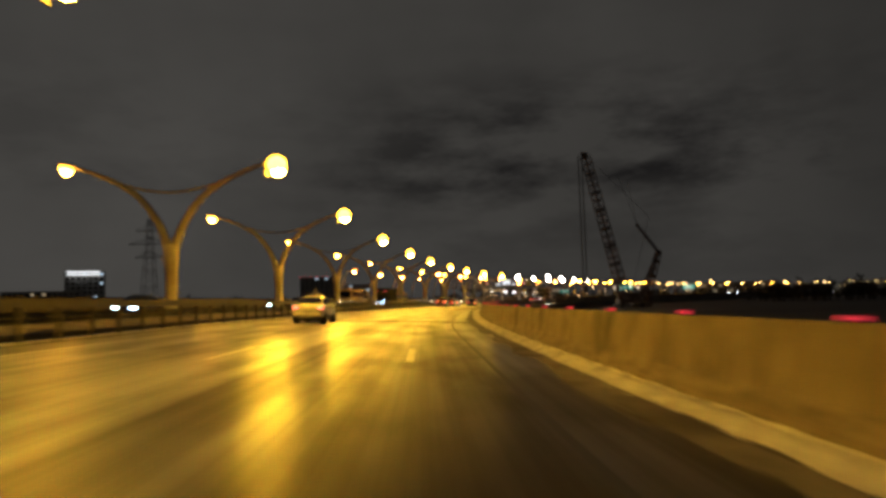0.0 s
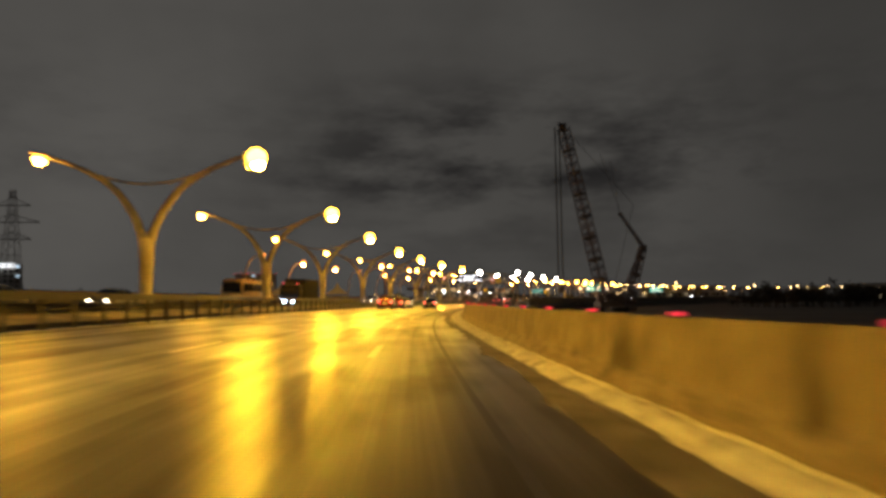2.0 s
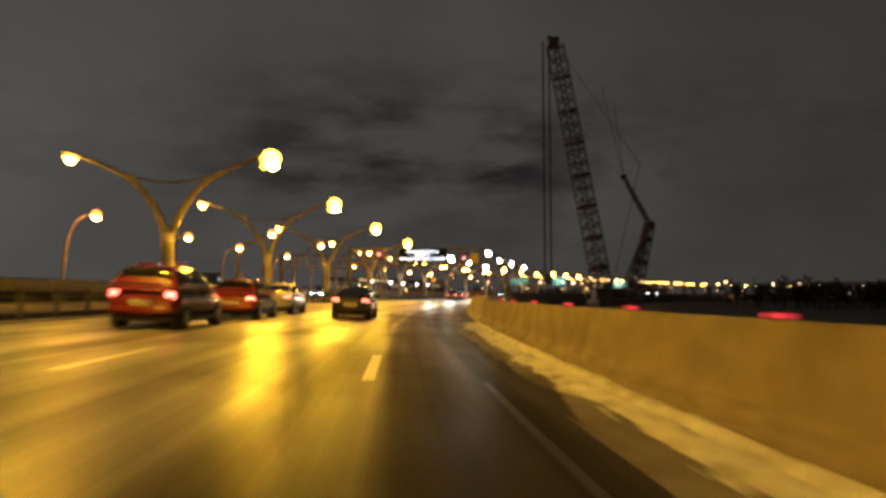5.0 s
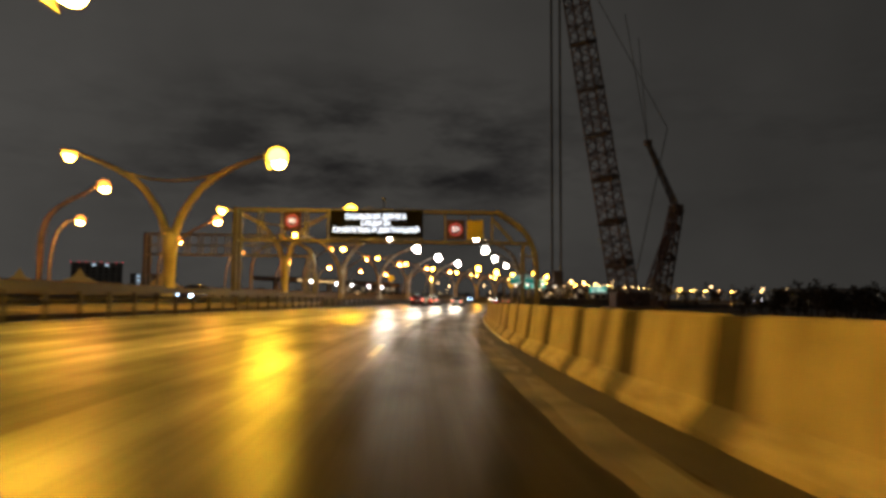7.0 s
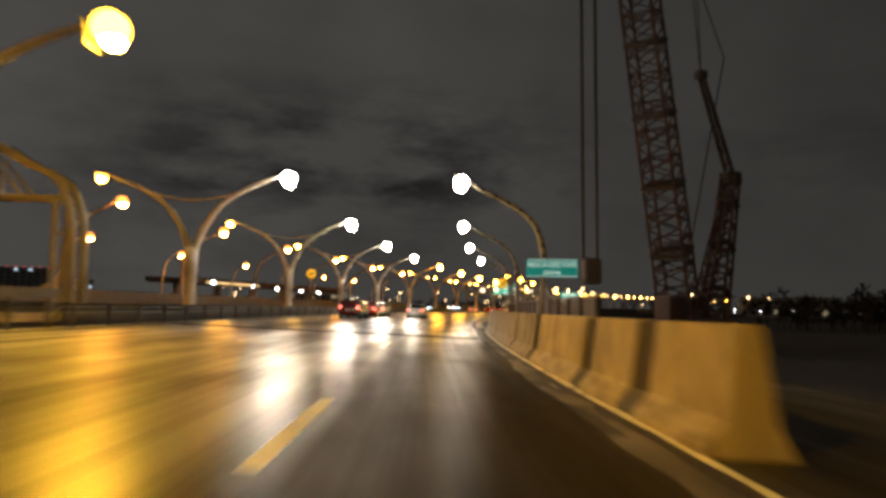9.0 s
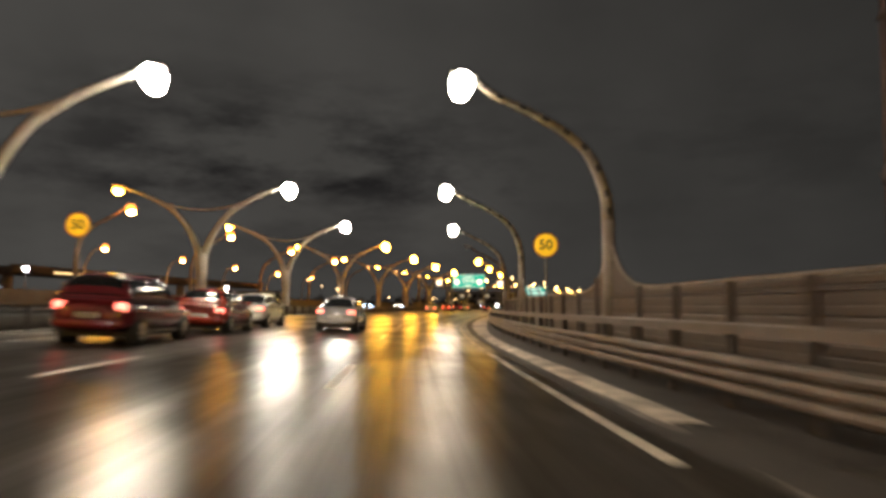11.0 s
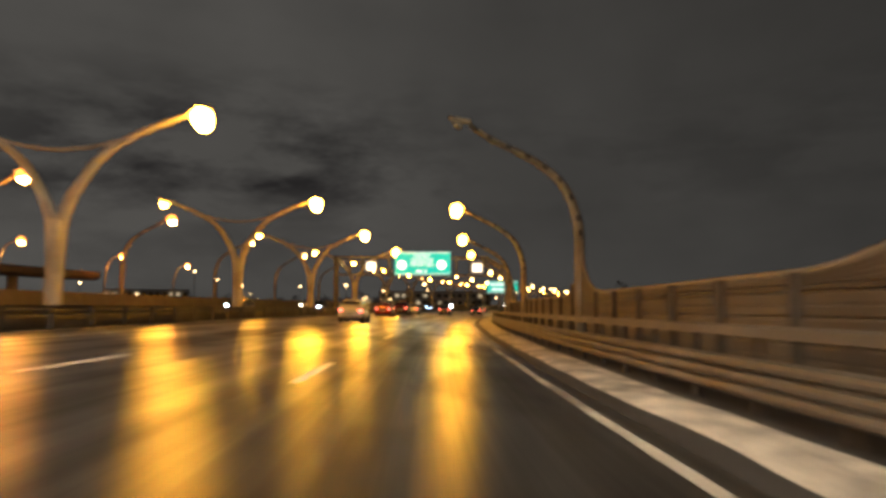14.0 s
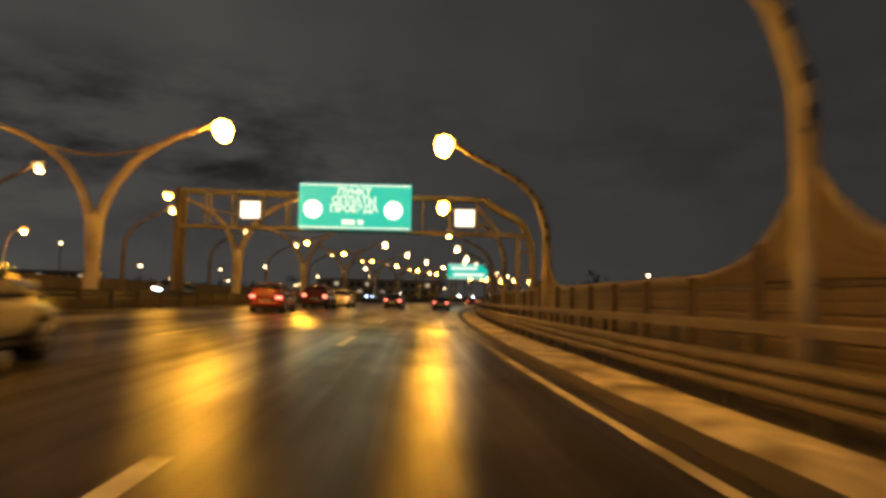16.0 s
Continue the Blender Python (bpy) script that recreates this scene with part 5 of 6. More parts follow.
CAR_SHAPES = {
    # length, width, belt, roof, (greenhouse: rear base, rear top, front top, front base as y), tail height
    "sedan": dict(L=4.35, W=1.70, belt=0.95, roof=1.47, gh=(-1.96, -0.85, 0.32, 1.25), tail=1.02, clear=0.22),
    "hatch": dict(L=4.15, W=1.74, belt=0.98, roof=1.52, gh=(-2.0, -1.55, 0.25, 1.10), tail=0.98, clear=0.22),
    "suv": dict(L=4.60, W=1.86, belt=1.08, roof=1.70, gh=(-2.22, -1.85, 0.30, 1.10), tail=1.08, clear=0.26),
}


def smooth_rows(rows, n=4):
    """More rows between the given ones, on a smooth curve."""
    r = np.array(rows, float)
    p = np.vstack([2 * r[0] - r[1], r, 2 * r[-1] - r[-2]])
    out = []
    for i in range(1, len(p) - 2):
        for t in np.arange(n) / n:
            out.append(0.5 * (2 * p[i] + (p[i + 1] - p[i - 1]) * t + (2 * p[i - 1] - 5 * p[i] + 4 * p[i + 1] - p[i + 2]) * t * t + (3 * p[i] - p[i - 1] - 3 * p[i + 1] + p[i + 2]) * t ** 3))
    out.append(r[-1])
    return [tuple(map(float, q)) for q in out]


def build_car(kind, paint, label, lights="rear", headlamp=None):
    c = CAR_SHAPES[kind]
    L, W, belt, roof, tail, lo = c["L"], c["W"], c["belt"], c["roof"], c["tail"], c["clear"]
    y0, y1 = -L / 2, L / 2
    g0, g1_, g2_, g3_ = c["gh"]
    car = thing("car", label, "car", group="traffic")
    w = W / 2
    rows = [(y0, w * 0.74, lo + 0.20, tail - 0.30), (y0 + 0.07, w * 0.88, lo + 0.10, tail - 0.10), (y0 + 0.28, w * 0.96, lo + 0.02, tail),
            (g0 + 0.5, w, lo - 0.02, belt + 0.05), (-0.4, w, lo - 0.02, belt + 0.01), (0.6, w, lo - 0.02, belt - 0.01), (g3_, w * 0.99, lo, belt - 0.03),
            (y1 - 0.55, w * 0.95, lo, belt - 0.13), (y1 - 0.14, w * 0.85, lo + 0.06, belt - 0.28), (y1, w * 0.70, lo + 0.16, belt - 0.42)]
    part("body", ring_loft("body", smooth_rows(rows), paint, 3.4, 28), car)
    # the cabin: one curved shell in paint, its panes set on it
    line = smooth_rows([(g0 - 0.12, belt - 0.06), (g0 + 0.12, belt + 0.09), (g1_, roof - 0.07), ((g1_ + g2_) / 2 - 0.1, roof), (g2_, roof - 0.04), (g3_ - 0.25, belt + 0.13), (g3_ + 0.1, belt - 0.06)], 6)
    ly, lz = [p[0] for p in line], [p[1] for p in line]
    base = belt - 0.10

    def skin(y, a, out=0.0):
        """The cabin's surface at y along the car and angle a round the section (0 is the top)."""
        top = float(np.interp(y, ly, lz)) + out
        hh = top - base
        f = abs(math.cos(a)) ** 0.5
        wide = w * 0.965 * (1 - 0.18 * f * hh / (roof - base)) + out
        return (math.copysign(abs(math.sin(a)) ** 0.5, a) * wide, y, base + hh * f)

    def patch(name, ya, yb, a0, a1, mat, out, ny=8, na=8, taper=0.0):
        verts, faces = [], []
        for layer in (out, out - 0.02):
            for i in range(ny + 1):
                y = ya + (yb - ya) * i / ny
                q = 1 - taper * i / ny
                for k in range(na + 1):
                    verts.append(skin(y, (a0 + (a1 - a0) * k / na) * q, layer))
        n = (ny + 1) * (na + 1)
        for i in range(ny):
            for k in range(na):
                a = i * (na + 1) + k
                b = a + na + 1
                faces += [(a, b, b + 1, a + 1), (n + a, n + a + 1, n + b + 1, n + b)]
        rim = list(range(na + 1)) + [i * (na + 1) + na for i in range(1, ny + 1)] + [ny * (na + 1) + k for k in range(na - 1, -1, -1)] + [i * (na + 1) for i in range(ny - 1, 0, -1)]
        faces += [(rim[i], rim[(i + 1) % len(rim)], n + rim[(i + 1) % len(rim)], n + rim[i]) for i in range(len(rim))]
        return mesh_of(name, verts, faces, mat, True)

    half = math.pi / 2
    part("cabin", patch("cabin", g0 - 0.12, g3_ + 0.1, -half, half, paint, 0.0, 30, 24), car)
    part("rear_window", patch("rear_window", g0 + 0.10, g1_ - 0.04, -0.72, 0.72, CAR_GLASS, 0.008), car, "dark rear window")
    part("windscreen", patch("windscreen", g3_ - 0.06, g2_ + 0.06, -0.80, 0.80, CAR_GLASS, 0.008), car, "dark windscreen")
    ym = (g1_ + g2_) / 2
    for sgn in (-1, 1):
        for ya, yb_ in ((g0 + (0.42 if kind == "sedan" else 0.30), ym - 0.04), (ym + 0.04, g3_ - 0.36)):
            part("side_window", patch("side_window", ya, yb_, sgn * 0.80, sgn * 1.47, CAR_GLASS, 0.008), car, "dark side window")
        part("mirror", box_data("mirror", (0.17, 0.12, 0.13), paint, (sgn * (w + 0.05), g3_ - 0.42, belt + 0.05), 0.045), car)
        part("sill", box_data("sill", (0.08, L * 0.50, 0.10), BLACK, (sgn * (w - 0.07), -0.02, lo + 0.02), 0.03), car)
        for yh in (-0.75, 0.30):
            part("door_handle", box_data("door_handle", (0.03, 0.17, 0.03), BLACK, (sgn * (w + 0.0), yh, belt - 0.16), 0.01), car)
        for yw in (y0 + 0.80, y1 - 0.84):
            # flat black disc stands in for the shaded hollow of the arch
            part("arch_shade_disc", tube_data("arch_shade_disc", [(sgn * (w - 0.25), yw, 0.34), (sgn * (w - 0.015), yw, 0.34)], 0.385, BLACK, 28, up=(0, 0, 1)), car)
            tyre = part("wheel", tube_data("wheel", [(sgn * (w - 0.20), yw, 0.315), (sgn * (w - 0.01), yw, 0.315), (sgn * (w + 0.012), yw, 0.315)], [0.315, 0.315, 0.285], RUBBER, 28, up=(0, 0, 1)), car)
            part("rim", tube_data("rim", [(sgn * (w - 0.02), yw, 0.315), (sgn * (w + 0.018), yw, 0.315)], [0.215, 0.20], RIM, 20, up=(0, 0, 1)), tyre)
            # black spots stand in for shaded gaps between the spokes
            for k in range(5):
                a = 2 * math.pi * k / 5 + 0.3
                part("spoke_gap_spot", tube_data("spoke_gap_spot", [(sgn * (w + 0.012), yw + math.cos(a) * 0.125, 0.315 + math.sin(a) * 0.125), (sgn * (w + 0.022), yw + math.cos(a) * 0.125, 0.315 + math.sin(a) * 0.125)], 0.05, BLACK, 8, up=(0, 0, 1)), tyre)
        tl = box_data("tail_lamp", (0.30, 0.16, 0.17) if kind != "suv" else (0.24, 0.16, 0.26), TAIL if lights == "rear" else material("red_lens", (0.3, 0.02, 0.02), 0.3), bevel=0.05)
        part("tail_lamp", tl, car, "red tail lamp", m=Matrix.Translation((sgn * (w - 0.22), y0 + 0.125, tail - 0.22)) @ Matrix.Rotation(sgn * 0.35, 4, "Z"))
        hl = box_data("headlamp", (0.36, 0.20, 0.15), headlamp or GLASS_OFF, bevel=0.05)
        part("headlamp", hl, car, m=Matrix.Translation((sgn * (w - 0.29), y1 - 0.15, belt - 0.36)) @ Matrix.Rotation(-sgn * 0.35, 4, "Z"))
    part("bumper", ring_loft("bumper", smooth_rows([(y0 - 0.05, w * 0.74, lo + 0.14, lo + 0.32), (y0 + 0.02, w * 0.90, lo + 0.09, lo + 0.36), (y0 + 0.18, w * 0.97, lo + 0.07, lo + 0.34)], 3), paint, 3.0, 16), car)
    part("bumper", ring_loft("bumper", smooth_rows([(y1 - 0.18, w * 0.93, lo + 0.05, lo + 0.30), (y1 - 0.02, w * 0.84, lo + 0.07, lo + 0.32), (y1 + 0.04, w * 0.66, lo + 0.11, lo + 0.28)], 3), paint, 3.0, 16), car)
    part("grille", box_data("grille", (W * 0.46, 0.08, 0.10), BLACK, (0, y1 + 0.0, lo + 0.36), 0.03), car)
    plate = part("number_plate", box_data("number_plate", (0.52, 0.03, 0.115), PLATE, (0, y0 - 0.012, tail - 0.40), 0.004), car)
    for k in range(4):
        part("plate_bar", box_data("plate_bar", (0.07, 0.006, 0.06), BLACK, (-0.17 + 0.11 * k, y0 - 0.030, tail - 0.40)), plate)
    part("underside", box_data("underside", (W * 0.8, L * 0.86, 0.12), BLACK, (0, 0, lo - 0.02), 0.02), car)
    return car


def paint(name, colour, rough=0.25):
    return material(name, colour, rough, vary=0.06, scale=1.0, coat=0.6)


P_WHITE, P_RED = paint("white_car_paint", (0.66, 0.65, 0.62)), paint("red_car_paint", (0.26, 0.03, 0.018))
P_DARKRED, P_DARK = paint("dark_red_car_paint", (0.12, 0.012, 0.016)), paint("dark_car_paint", (0.03, 0.031, 0.035))
P_SILVER = paint("silver_car_paint", (0.35, 0.35, 0.36))


def park(car, s, d, turn=0.0):
    car.matrix_world = stand(s, d, turn, tilt=True)
    return car


white_sedan = park(build_car("sedan", P_WHITE, "white sedan with red tail lamps on the wet carriageway"), 38.5, -5.95)
suv = park(build_car("suv", P_DARKRED, "dark red SUV with lit tail lamps"), 131, -6.3)
hatch = park(build_car("hatch", P_RED, "red hatchback with lit tail lamps"), 256, -6.0)
dark_sedan = park(build_car("sedan", P_DARK, "dark sedan with lit tail lamps"), 143, -2.1)
silver_sedan = park(build_car("sedan", P_SILVER, "silver sedan with lit tail lamps"), 261.5, -2.1)
white_hatch = park(build_car("hatch", P_WHITE, "white hatchback with dark windows and alloy wheels"), 337.4, -4.35)


def again(car, s, d):
    return copy_thing(car, stand(s, d, 0, tilt=True))


again(hatch, 138.5, -6.0)
again(white_sedan, 146, -6.1)
again(suv, 249, -6.3)
again(white_sedan, 262.5, -6.1)
again(hatch, 366, -6.1)
again(suv, 380, -6.2)
again(white_sedan, 389, -6.0)
again(dark_sedan, 396, -2.2)
again(dark_sedan, 405, 1.9)
again(silver_sedan, 452, -2.1)
again(suv, 470, 1.9)
again(dark_sedan, 520, -2.1)

onc_blue = park(build_car("sedan", P_DARK, "oncoming dark sedan with bluish headlamps", "front", HEADLAMP), 77, -18.6, 180)
onc_warm = park(build_car("hatch", P_SILVER, "oncoming silver hatchback with warm headlamps", "front", HEADLAMP_WARM), 176, -18.8, 180)


def oncoming(car, s, d):
    return copy_thing(car, stand(s, d, 180, tilt=True))


oncoming(onc_blue, 45, -18.7)
oncoming(onc_warm, 96, -22.3)
oncoming(onc_blue, 205, -18.7)
oncoming(onc_blue, 356, -18.8)
oncoming(onc_blue, 385, -18.8)
oncoming(onc_warm, 392, -22.4)
oncoming(onc_blue, 470, -18.8)


def truck(s, d):
    t = thing("truck", "oncoming dark box truck with bright bluish headlamps and red roof lights", "truck", m=stand(s, d, 180, tilt=True))
    dark = material("dark_truck_paint", (0.03, 0.03, 0.032), 0.85, vary=0.2, spec=0.1)
    part("cab", ring_loft("cab", [(1.4, 1.15, 0.5, 2.6), (2.2, 1.2, 0.45, 2.8), (3.0, 1.18, 0.45, 2.7), (3.35, 1.1, 0.5, 1.7)], dark, 6.0), t)
    part("cargo_box", box_data("cargo_box", (2.45, 6.6, 2.5), dark, (0, -2.2, 2.1), 0.05), t)
    part("windscreen", box_data("windscreen", (2.0, 0.06, 0.8), CAR_GLASS, (0, 3.12, 2.05), 0.03), t)
    part("chassis", box_data("chassis", (1.8, 8.6, 0.3), BLACK, (0, -1.2, 0.68), 0.03), t)
    for y in (2.3, -3.6):
        for sgn in (-1, 1):
            wh = part("wheel", tube_data("wheel", [(sgn * 0.85, y, 0.48), (sgn * 1.2, y, 0.48)], 0.48, RUBBER, 20, up=(0, 0, 1)), t)
            part("rim", tube_data("rim", [(sgn * 1.1, y, 0.48), (sgn * 1.215, y, 0.48)], 0.25, RIM, 14, up=(0, 0, 1)), wh)
    for sgn in (-1, 1):
        part("headlamp", box_data("headlamp", (0.36, 0.08, 0.26), HEADLAMP, (sgn * 0.85, 3.36, 0.95), 0.03), t)
        part("fog_lamp", box_data("fog_lamp", (0.28, 0.08, 0.2), HEADLAMP, (sgn * 0.5, 3.37, 0.62), 0.03), t)
        part("roof_lamp", box_data("roof_lamp", (0.22, 0.1, 0.08), RED_BEACON, (sgn * 0.8, 2.9, 2.75), 0.02), t)


truck(128.5, -17.0)


def bus(s, d):
    t = thing("coach", "oncoming yellowish coach with a row of dark windows", "coach", m=stand(s, d, 180, tilt=True))
    part("body", ring_loft("body", [(-5.6, 1.15, 0.4, 3.0), (-5.4, 1.22, 0.35, 3.1), (5.3, 1.22, 0.35, 3.1), (5.6, 1.15, 0.4, 2.9)], paint("ochre_coach_paint", (0.42, 0.30, 0.12)), 7.0), t)
    for sgn in (-1, 1):
        for k in range(7):
            part("side_window", box_data("side_window", (0.04, 1.3, 0.85), CAR_GLASS, (sgn * 1.215, -4.4 + 1.45 * k, 2.15), 0.02), t)
        for y in (3.4, -3.2):
            part("wheel", tube_data("wheel", [(sgn * 0.9, y, 0.48), (sgn * 1.23, y, 0.48)], 0.48, RUBBER, 20, up=(0, 0, 1)), t)
        part("headlamp", box_data("headlamp", (0.35, 0.08, 0.2), HEADLAMP_WARM, (sgn * 0.85, 5.6, 0.85), 0.03), t)
    part("windscreen", box_data("windscreen", (2.1, 0.06, 1.2), CAR_GLASS, (0, 5.58, 2.1), 0.03), t)


bus(127.5, -22.6)


# ---- distance: buildings, trees, city lights ----
def tower(x, y, w, d, h, label, lit, win=WIN_WARM, beacons=False, turn=0.0, seed=1, rows_cols=(9, 7)):
    rnd = random.Random(seed)
    t = thing("building", label, "building", m=Matrix.Translation((x, y, -2.6)) @ Matrix.Rotation(radians(turn), 4, "Z"))
    part("wall", box_data("wall", (w, d, h), FACADE, (0, 0, h / 2), 0.2), t)
    part("roof", box_data("roof", (w + 0.8, d + 0.8, 1.0), FACADE, (0, 0, h + 0.5), 0.2), t)
    rows, cols = rows_cols
    pane = box_data("window", (w / cols * 0.55, 0.3, h / rows * 0.42), win)
    dark = box_data("window", (w / cols * 0.55, 0.3, h / rows * 0.42), CAR_GLASS)
    for r in range(rows):
        for k in range(cols):
            on = rnd.random() < lit
            part("window", pane if on else dark, t, m=Matrix.Translation((-w / 2 + w / cols * (k + 0.5), -d / 2 - 0.1, h / rows * (r + 0.55))))
    if beacons:
        b = ball_data("beacon", 0.65, RED_BEACON, 1, 5, 8)
        for k in range(8):
            part("beacon", b, t, m=Matrix.Translation((-w / 2 + w / 7 * k, -d / 2 - 0.3, h + 1.4)))


tower(-183, 1390, 74, 36, 58, "dark tower block with a row of red roof lights", 0.05, WIN_COOL, True, 8, 3, (10, 8))
tower(-110, 1400, 50, 30, 42, "low office block with cool lit windows", 0.25, WIN_COOL, False, 6, 4, (6, 6))
tower(-700, 1535, 76, 40, 88, "pale office building with bright top floor", 0.05, WIN_COOL, False, 20, 5, (9, 7))
band = thing("roof_sign", "bright white lit roof sign of the office building", "sign", m=Matrix.Translation((-692, 1508, 80.0)) @ Matrix.Rotation(radians(24), 4, "Z"))
for z in (0.0, 5.5):
    part("strip", box_data("strip", (62, 0.6, 2.2), glow("white_strip", (0.95, 0.97, 1.0), 1.6), (0, 0, z)), band)
tower(-330, 640, 60, 22, 22, "long low dark housing block", 0.12, WIN_WARM, False, 25, 6, (5, 14))
tower(150, 820, 55, 20, 16, "distant low hall with a few lit windows", 0.2, WIN_WARM, False, -12, 7, (3, 12))
tower(330, 720, 80, 24, 15, "distant flat warehouse with lit windows", 0.22, WIN_WARM, False, -25, 8, (3, 16))
tower(430, 560, 60, 24, 13, "distant shed beyond the trees", 0.1, WIN_WARM, False, -40, 9, (2, 12))


def distant_trees(name, label, places, seed):
    """Bare winter trees far off: trunk, limbs and a loose crown of twig clumps each, as one mass."""
    rnd = random.Random(seed)
    verts, faces = [], []

    def twig(p, q, r):
        k = len(verts)
        t = (q - p).normalized()
        u = t.cross(Vector((0.3, 0.2, 0.9))).normalized()
        v = t.cross(u)
        for c, rr in ((p, r), (q, r * 0.4)):
            for a in (0, 2.1, 4.2):
                verts.append(c + u * (math.cos(a) * rr) + v * (math.sin(a) * rr))
        for i in range(3):
            j = (i + 1) % 3
            faces.append((k + i, k + j, k + 3 + j, k + 3 + i))

    for x, y, h in places:
        foot = Vector((x, y, -2.8))
        top = foot + Vector((rnd.uniform(-1, 1), rnd.uniform(-1, 1), h * 0.75))
        twig(foot, top, h * 0.025)
        for _ in range(9):
            b = foot.lerp(top, rnd.uniform(0.3, 1.0))
            e = b + Vector((rnd.uniform(-1, 1), rnd.uniform(-1, 1), rnd.uniform(0.3, 1.1))) * h * 0.28
            twig(b, e, h * 0.012)
            for _ in range(13):
                c = b.lerp(e, rnd.uniform(0.3, 1.1))
                q = c + Vector((rnd.uniform(-1, 1), rnd.uniform(-1, 1), rnd.uniform(-0.3, 1))) * h * 0.13
                k = len(verts)
                side = Vector((rnd.uniform(-1, 1), rnd.uniform(-1, 1), rnd.uniform(-1, 1))) * h * 0.035
                verts.extend((c, q + side, q - side))
                faces.append((k, k + 1, k + 2))
    ob = new(name, mesh_of(name, verts, faces, BARK))
    return tagged(ob, label, "trees", kind="stuff")


rng = random.Random(11)
places = []
for k in range(900):
    f = rng.random()
    x, y = 150 + 330 * f + rng.uniform(-12, 12), 285 - 60 * f + rng.uniform(-18, 26)
    places.append((x, y, rng.uniform(3.5, 8.5)))
for k in range(60):
    places.append((rng.uniform(260, 520), rng.uniform(330, 560), rng.uniform(9, 14)))
distant_trees("far_trees", "dark belt of bare winter trees on the right", places, 5)
places = [(-60 - 300 * rng.random(), 330 + 320 * rng.random(), rng.uniform(7, 12)) for _ in range(130)]
distant_trees("far_trees", "dark belt of bare trees beyond the opposite road", places, 6)
places = [(rng.uniform(20, 330), rng.uniform(620, 820), rng.uniform(8, 13)) for _ in range(120)]
distant_trees("far_trees", "dark distant woods closing the horizon", places, 7)


def distant_lights(name, label, spots, mat, r0, r1, seed):
    """Far street lights: a thin post and a glowing globe each, as one mass."""
    rnd = random.Random(seed)
    bm = bmesh.new()
    for x, y, z in spots:
        bmesh.ops.create_icosphere(bm, subdivisions=1, radius=rnd.uniform(r0, r1), matrix=Matrix.Translation((x, y, z)))
    me = bpy.data.meshes.new(name)
    bm.to_mesh(me)
    bm.free()
    me.materials.append(mat)
    tagged(new(name, me), label, "lights", kind="stuff")
    posts = [((x, y, -2.6), (x, y, z), 0.09) for x, y, z in spots]
    tagged(new(name + "_posts", bars_data(name + "_posts", posts, STEEL_DARK)), "thin posts of the far street lights", "posts", kind="stuff")


spots = []
for k in range(55):
    az, r = radians(rng.uniform(4, 34)), rng.uniform(480, 900)
    spots.append((math.sin(az) * r, math.cos(az) * r, rng.uniform(4, 11)))
for k in range(16):
    spots.append((230 + 17 * k + rng.uniform(-3, 3), 420 - 9 * k + rng.uniform(-6, 6), rng.uniform(5.5, 8)))
distant_lights("far_street_lights", "scattered warm street lights of the city beyond", spots, G_DIM, 0.2, 0.42, 2)
spots = [(rng.uniform(150, 480), rng.uniform(350, 640), rng.uniform(0, 2.6)) for _ in range(22)]
spots += [(rng.uniform(-300, -40), rng.uniform(380, 700), rng.uniform(0, 6)) for _ in range(22)]
distant_lights("far_white_lights", "scattered cold white lights in the distance", spots, G_DIMWHITE, 0.2, 0.4, 3)


def pylon(x, y, h):
    p = thing("power_pylon", "faint steel lattice power pylon in the distance", "pylon", m=Matrix.Translation((x, y, -2.6)))
    lattice(p, "tower_section", (0, 0, 0), (0, 0, h), h * 0.16, h * 0.03, 12, STEEL_DARK, 0.06, 0.035, sections=3, flange=False)
    for z, w_ in ((0.62, 0.14), (0.75, 0.20), (0.88, 0.13)):
        part("cross_arm", bars_data("cross_arm", [((-h * w_, 0, h * z), (h * w_, 0, h * z), 0.12), ((-h * w_, 0, h * z), (0, 0, h * (z + 0.06)), 0.08), ((h * w_, 0, h * z), (0, 0, h * (z + 0.06)), 0.08)], STEEL_DARK), p)


pylon(-92, 250, 36)


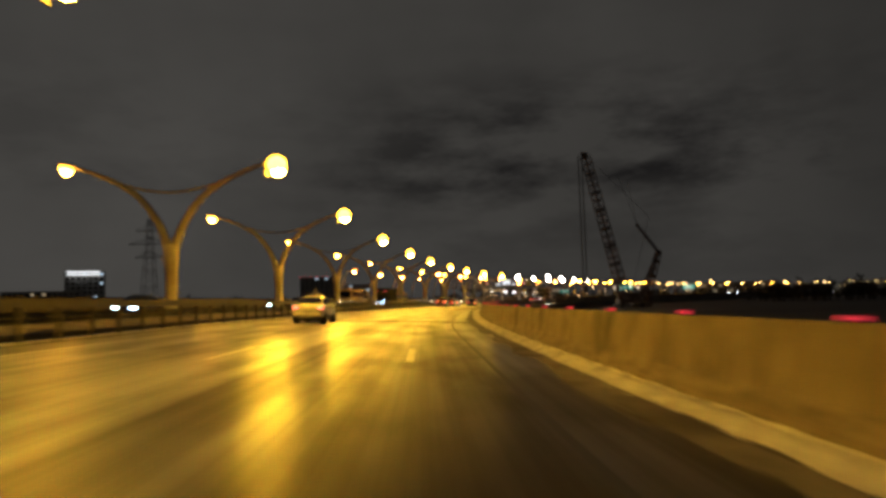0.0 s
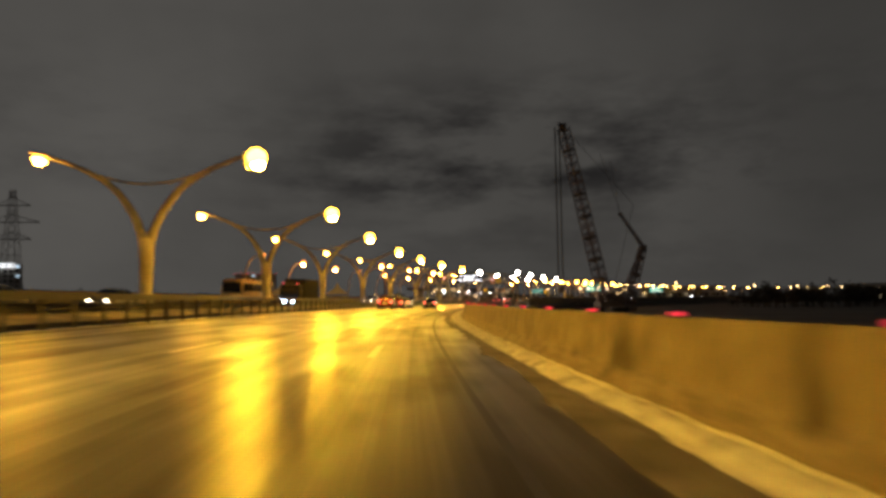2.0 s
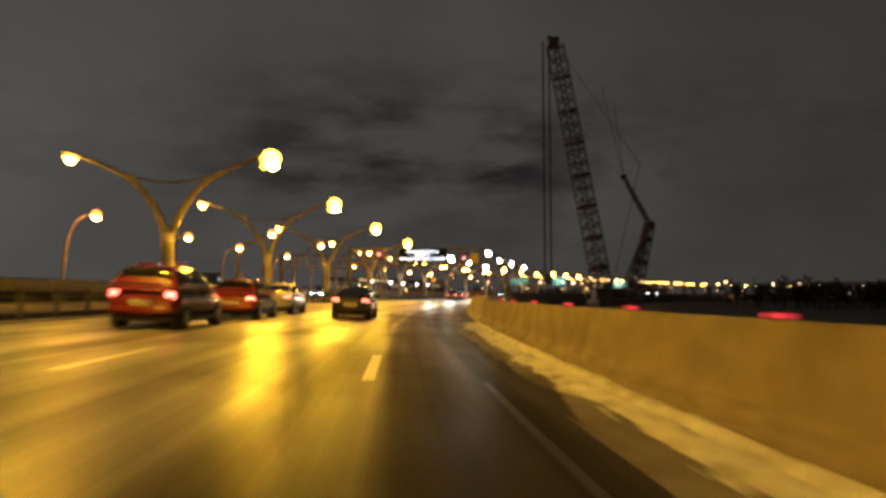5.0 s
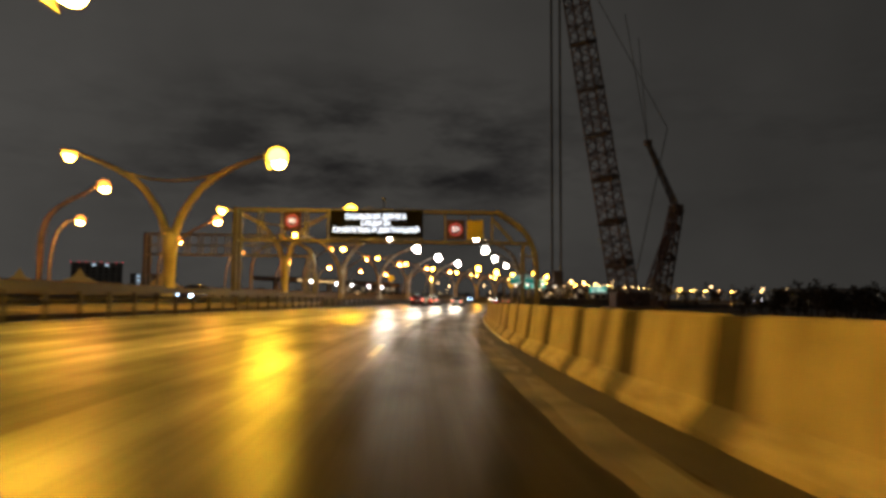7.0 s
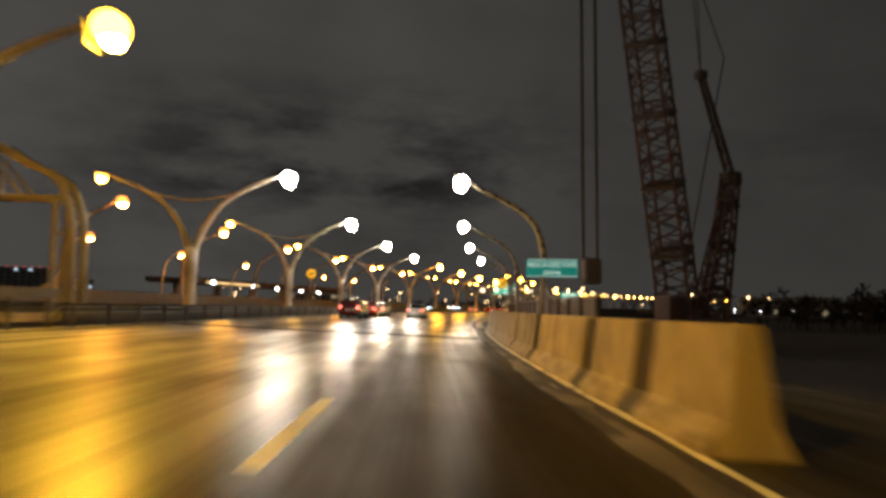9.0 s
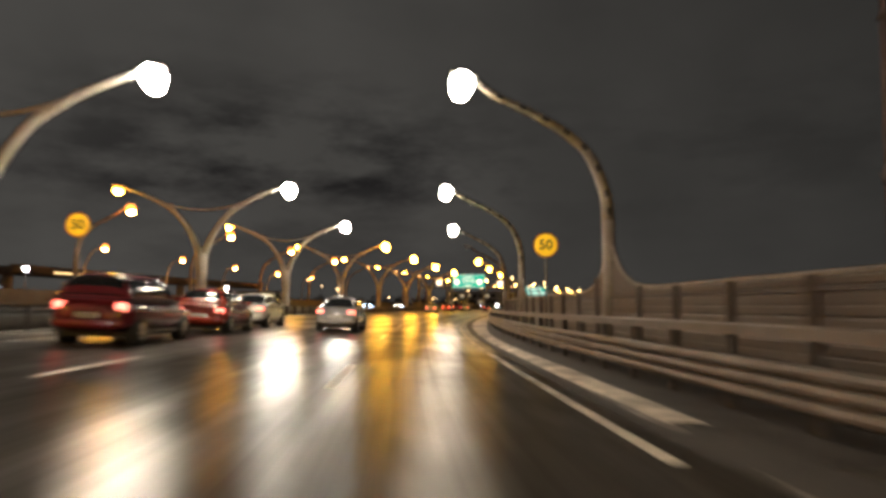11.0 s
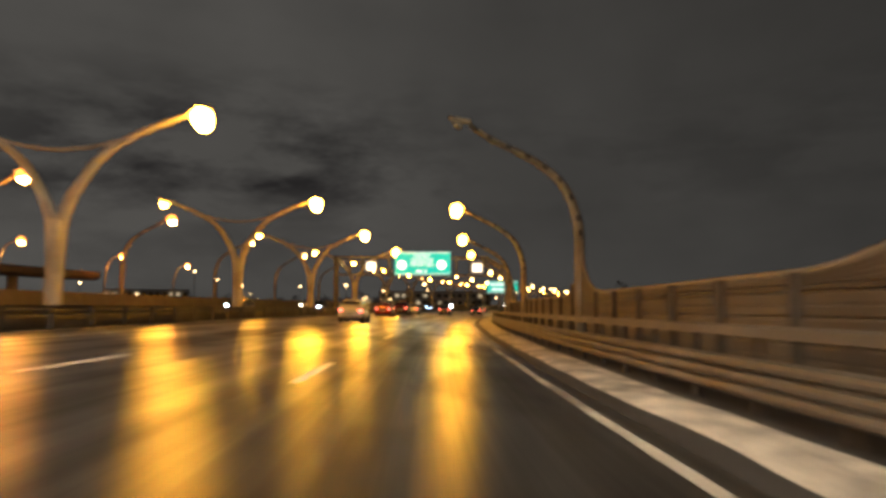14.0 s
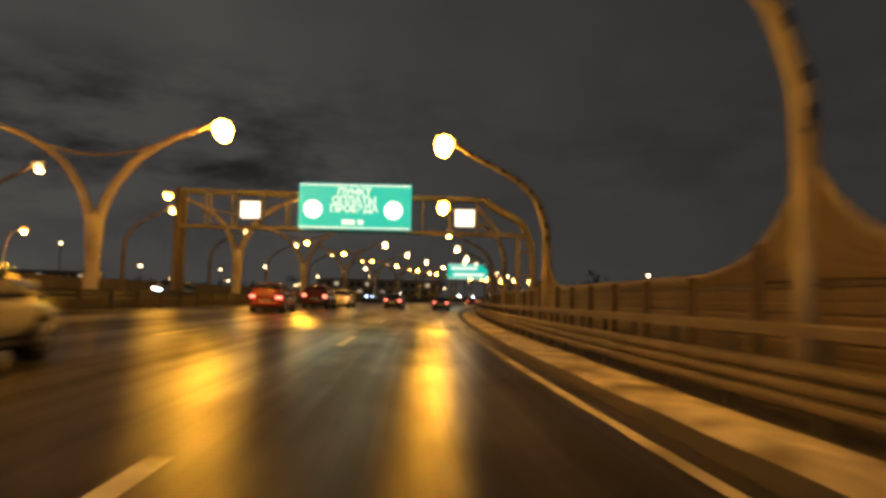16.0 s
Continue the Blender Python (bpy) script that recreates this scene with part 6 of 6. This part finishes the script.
# ---- ramp bridge and tents beyond the opposite carriageway ----
bridge = thing("ramp_bridge", "low concrete ramp bridge with lit soffit beyond the opposite carriageway", "bridge", kind="structure")
part("girder", sweep_data("girder", [(-70, 6.0), (-70, 7.0), (-62, 7.0), (-61.6, 7.3), (-61.4, 7.3), (-61.4, 6.2), (-62.5, 5.8), (-69, 5.8)], 322, 400, material("dark_bridge_concrete", (0.07, 0.065, 0.06), 0.85, vary=0.3), step=6.0, ragged=lambda s, k, d, z: (d, z - 2.6)), bridge)
for s in (326, 341, 356, 371, 386):
    p = on_road(s, -65.5, 0)
    part("pier", tube_data("pier", [(p.x, p.y, -2.7), (p.x, p.y, p.z + 3.1), (p.x, p.y, p.z + 3.4)], [0.8, 0.8, 1.3], CONCRETE, 10), bridge)
strip_light = glow("soffit_strip", (1.0, 0.66, 0.28), 2.0)
part("soffit_light", sweep_data("soffit_light", [(-61.3, 3.75), (-61.3, 3.95)], 330, 352, strip_light, step=4.0, closed=False), bridge, "long dim warm strip light")
white_far = ball_data("globe", 0.32, glow("yard_lamp_globe", (0.95, 0.97, 1.0), 12.0), 0.8, 6, 10)
for s, d in ((320, -45), (334, -47), (352, -50), (366, -52), (300, -42)):
    p = on_road(s, d, 0)
    y = thing("yard_lamp", "slim yard lamp with a white glowing head", "street lamp", group="yard lamps", m=Matrix.Translation((p.x, p.y, -2.6)))
    part("pole", tube_data("pole", [(0, 0, 0), (0, 0, 7.6)], [0.09, 0.06], STEEL, 8), y)
    part("globe", white_far, y, m=Matrix.Translation((0, 0, 7.7)))
# roof fabric glows by itself in place of lamplight on it
TENT = glow("glowing_tent_fabric", (1.0, 0.55, 0.12), 0.07)
for x, y, w in ((-42, 475, 17), (-9, 470, 13), (-66, 482, 14)):
    t = thing("pavilion_tent", "pointed yellowish tent pavilion with a dimly glowing roof", "tent", group="pavilion tents", m=Matrix.Translation((x, y, -2.6)))
    part("roof", mesh_of("roof", [(-w / 2, -w / 2, 9), (w / 2, -w / 2, 9), (w / 2, w / 2, 9), (-w / 2, w / 2, 9), (-w * 0.12, -w * 0.12, 12.5), (w * 0.12, -w * 0.12, 12.5), (w * 0.12, w * 0.12, 12.5), (-w * 0.12, w * 0.12, 12.5), (0, 0, 16)],
                         [(0, 1, 5, 4), (1, 2, 6, 5), (2, 3, 7, 6), (3, 0, 4, 7), (4, 5, 8), (5, 6, 8), (6, 7, 8), (7, 4, 8)], TENT), t)
    for sx in (-1, 1):
        for sy in (-1, 1):
            part("post", tube_data("post", [(sx * w * 0.48, sy * w * 0.48, 0), (sx * w * 0.48, sy * w * 0.48, 9.1)], 0.15, STEEL_DARK, 6), t)
    part("side_wall", box_data("side_wall", (w * 0.94, w * 0.94, 8.0), FACADE, (0, 0, 4.2), 0.1), t)
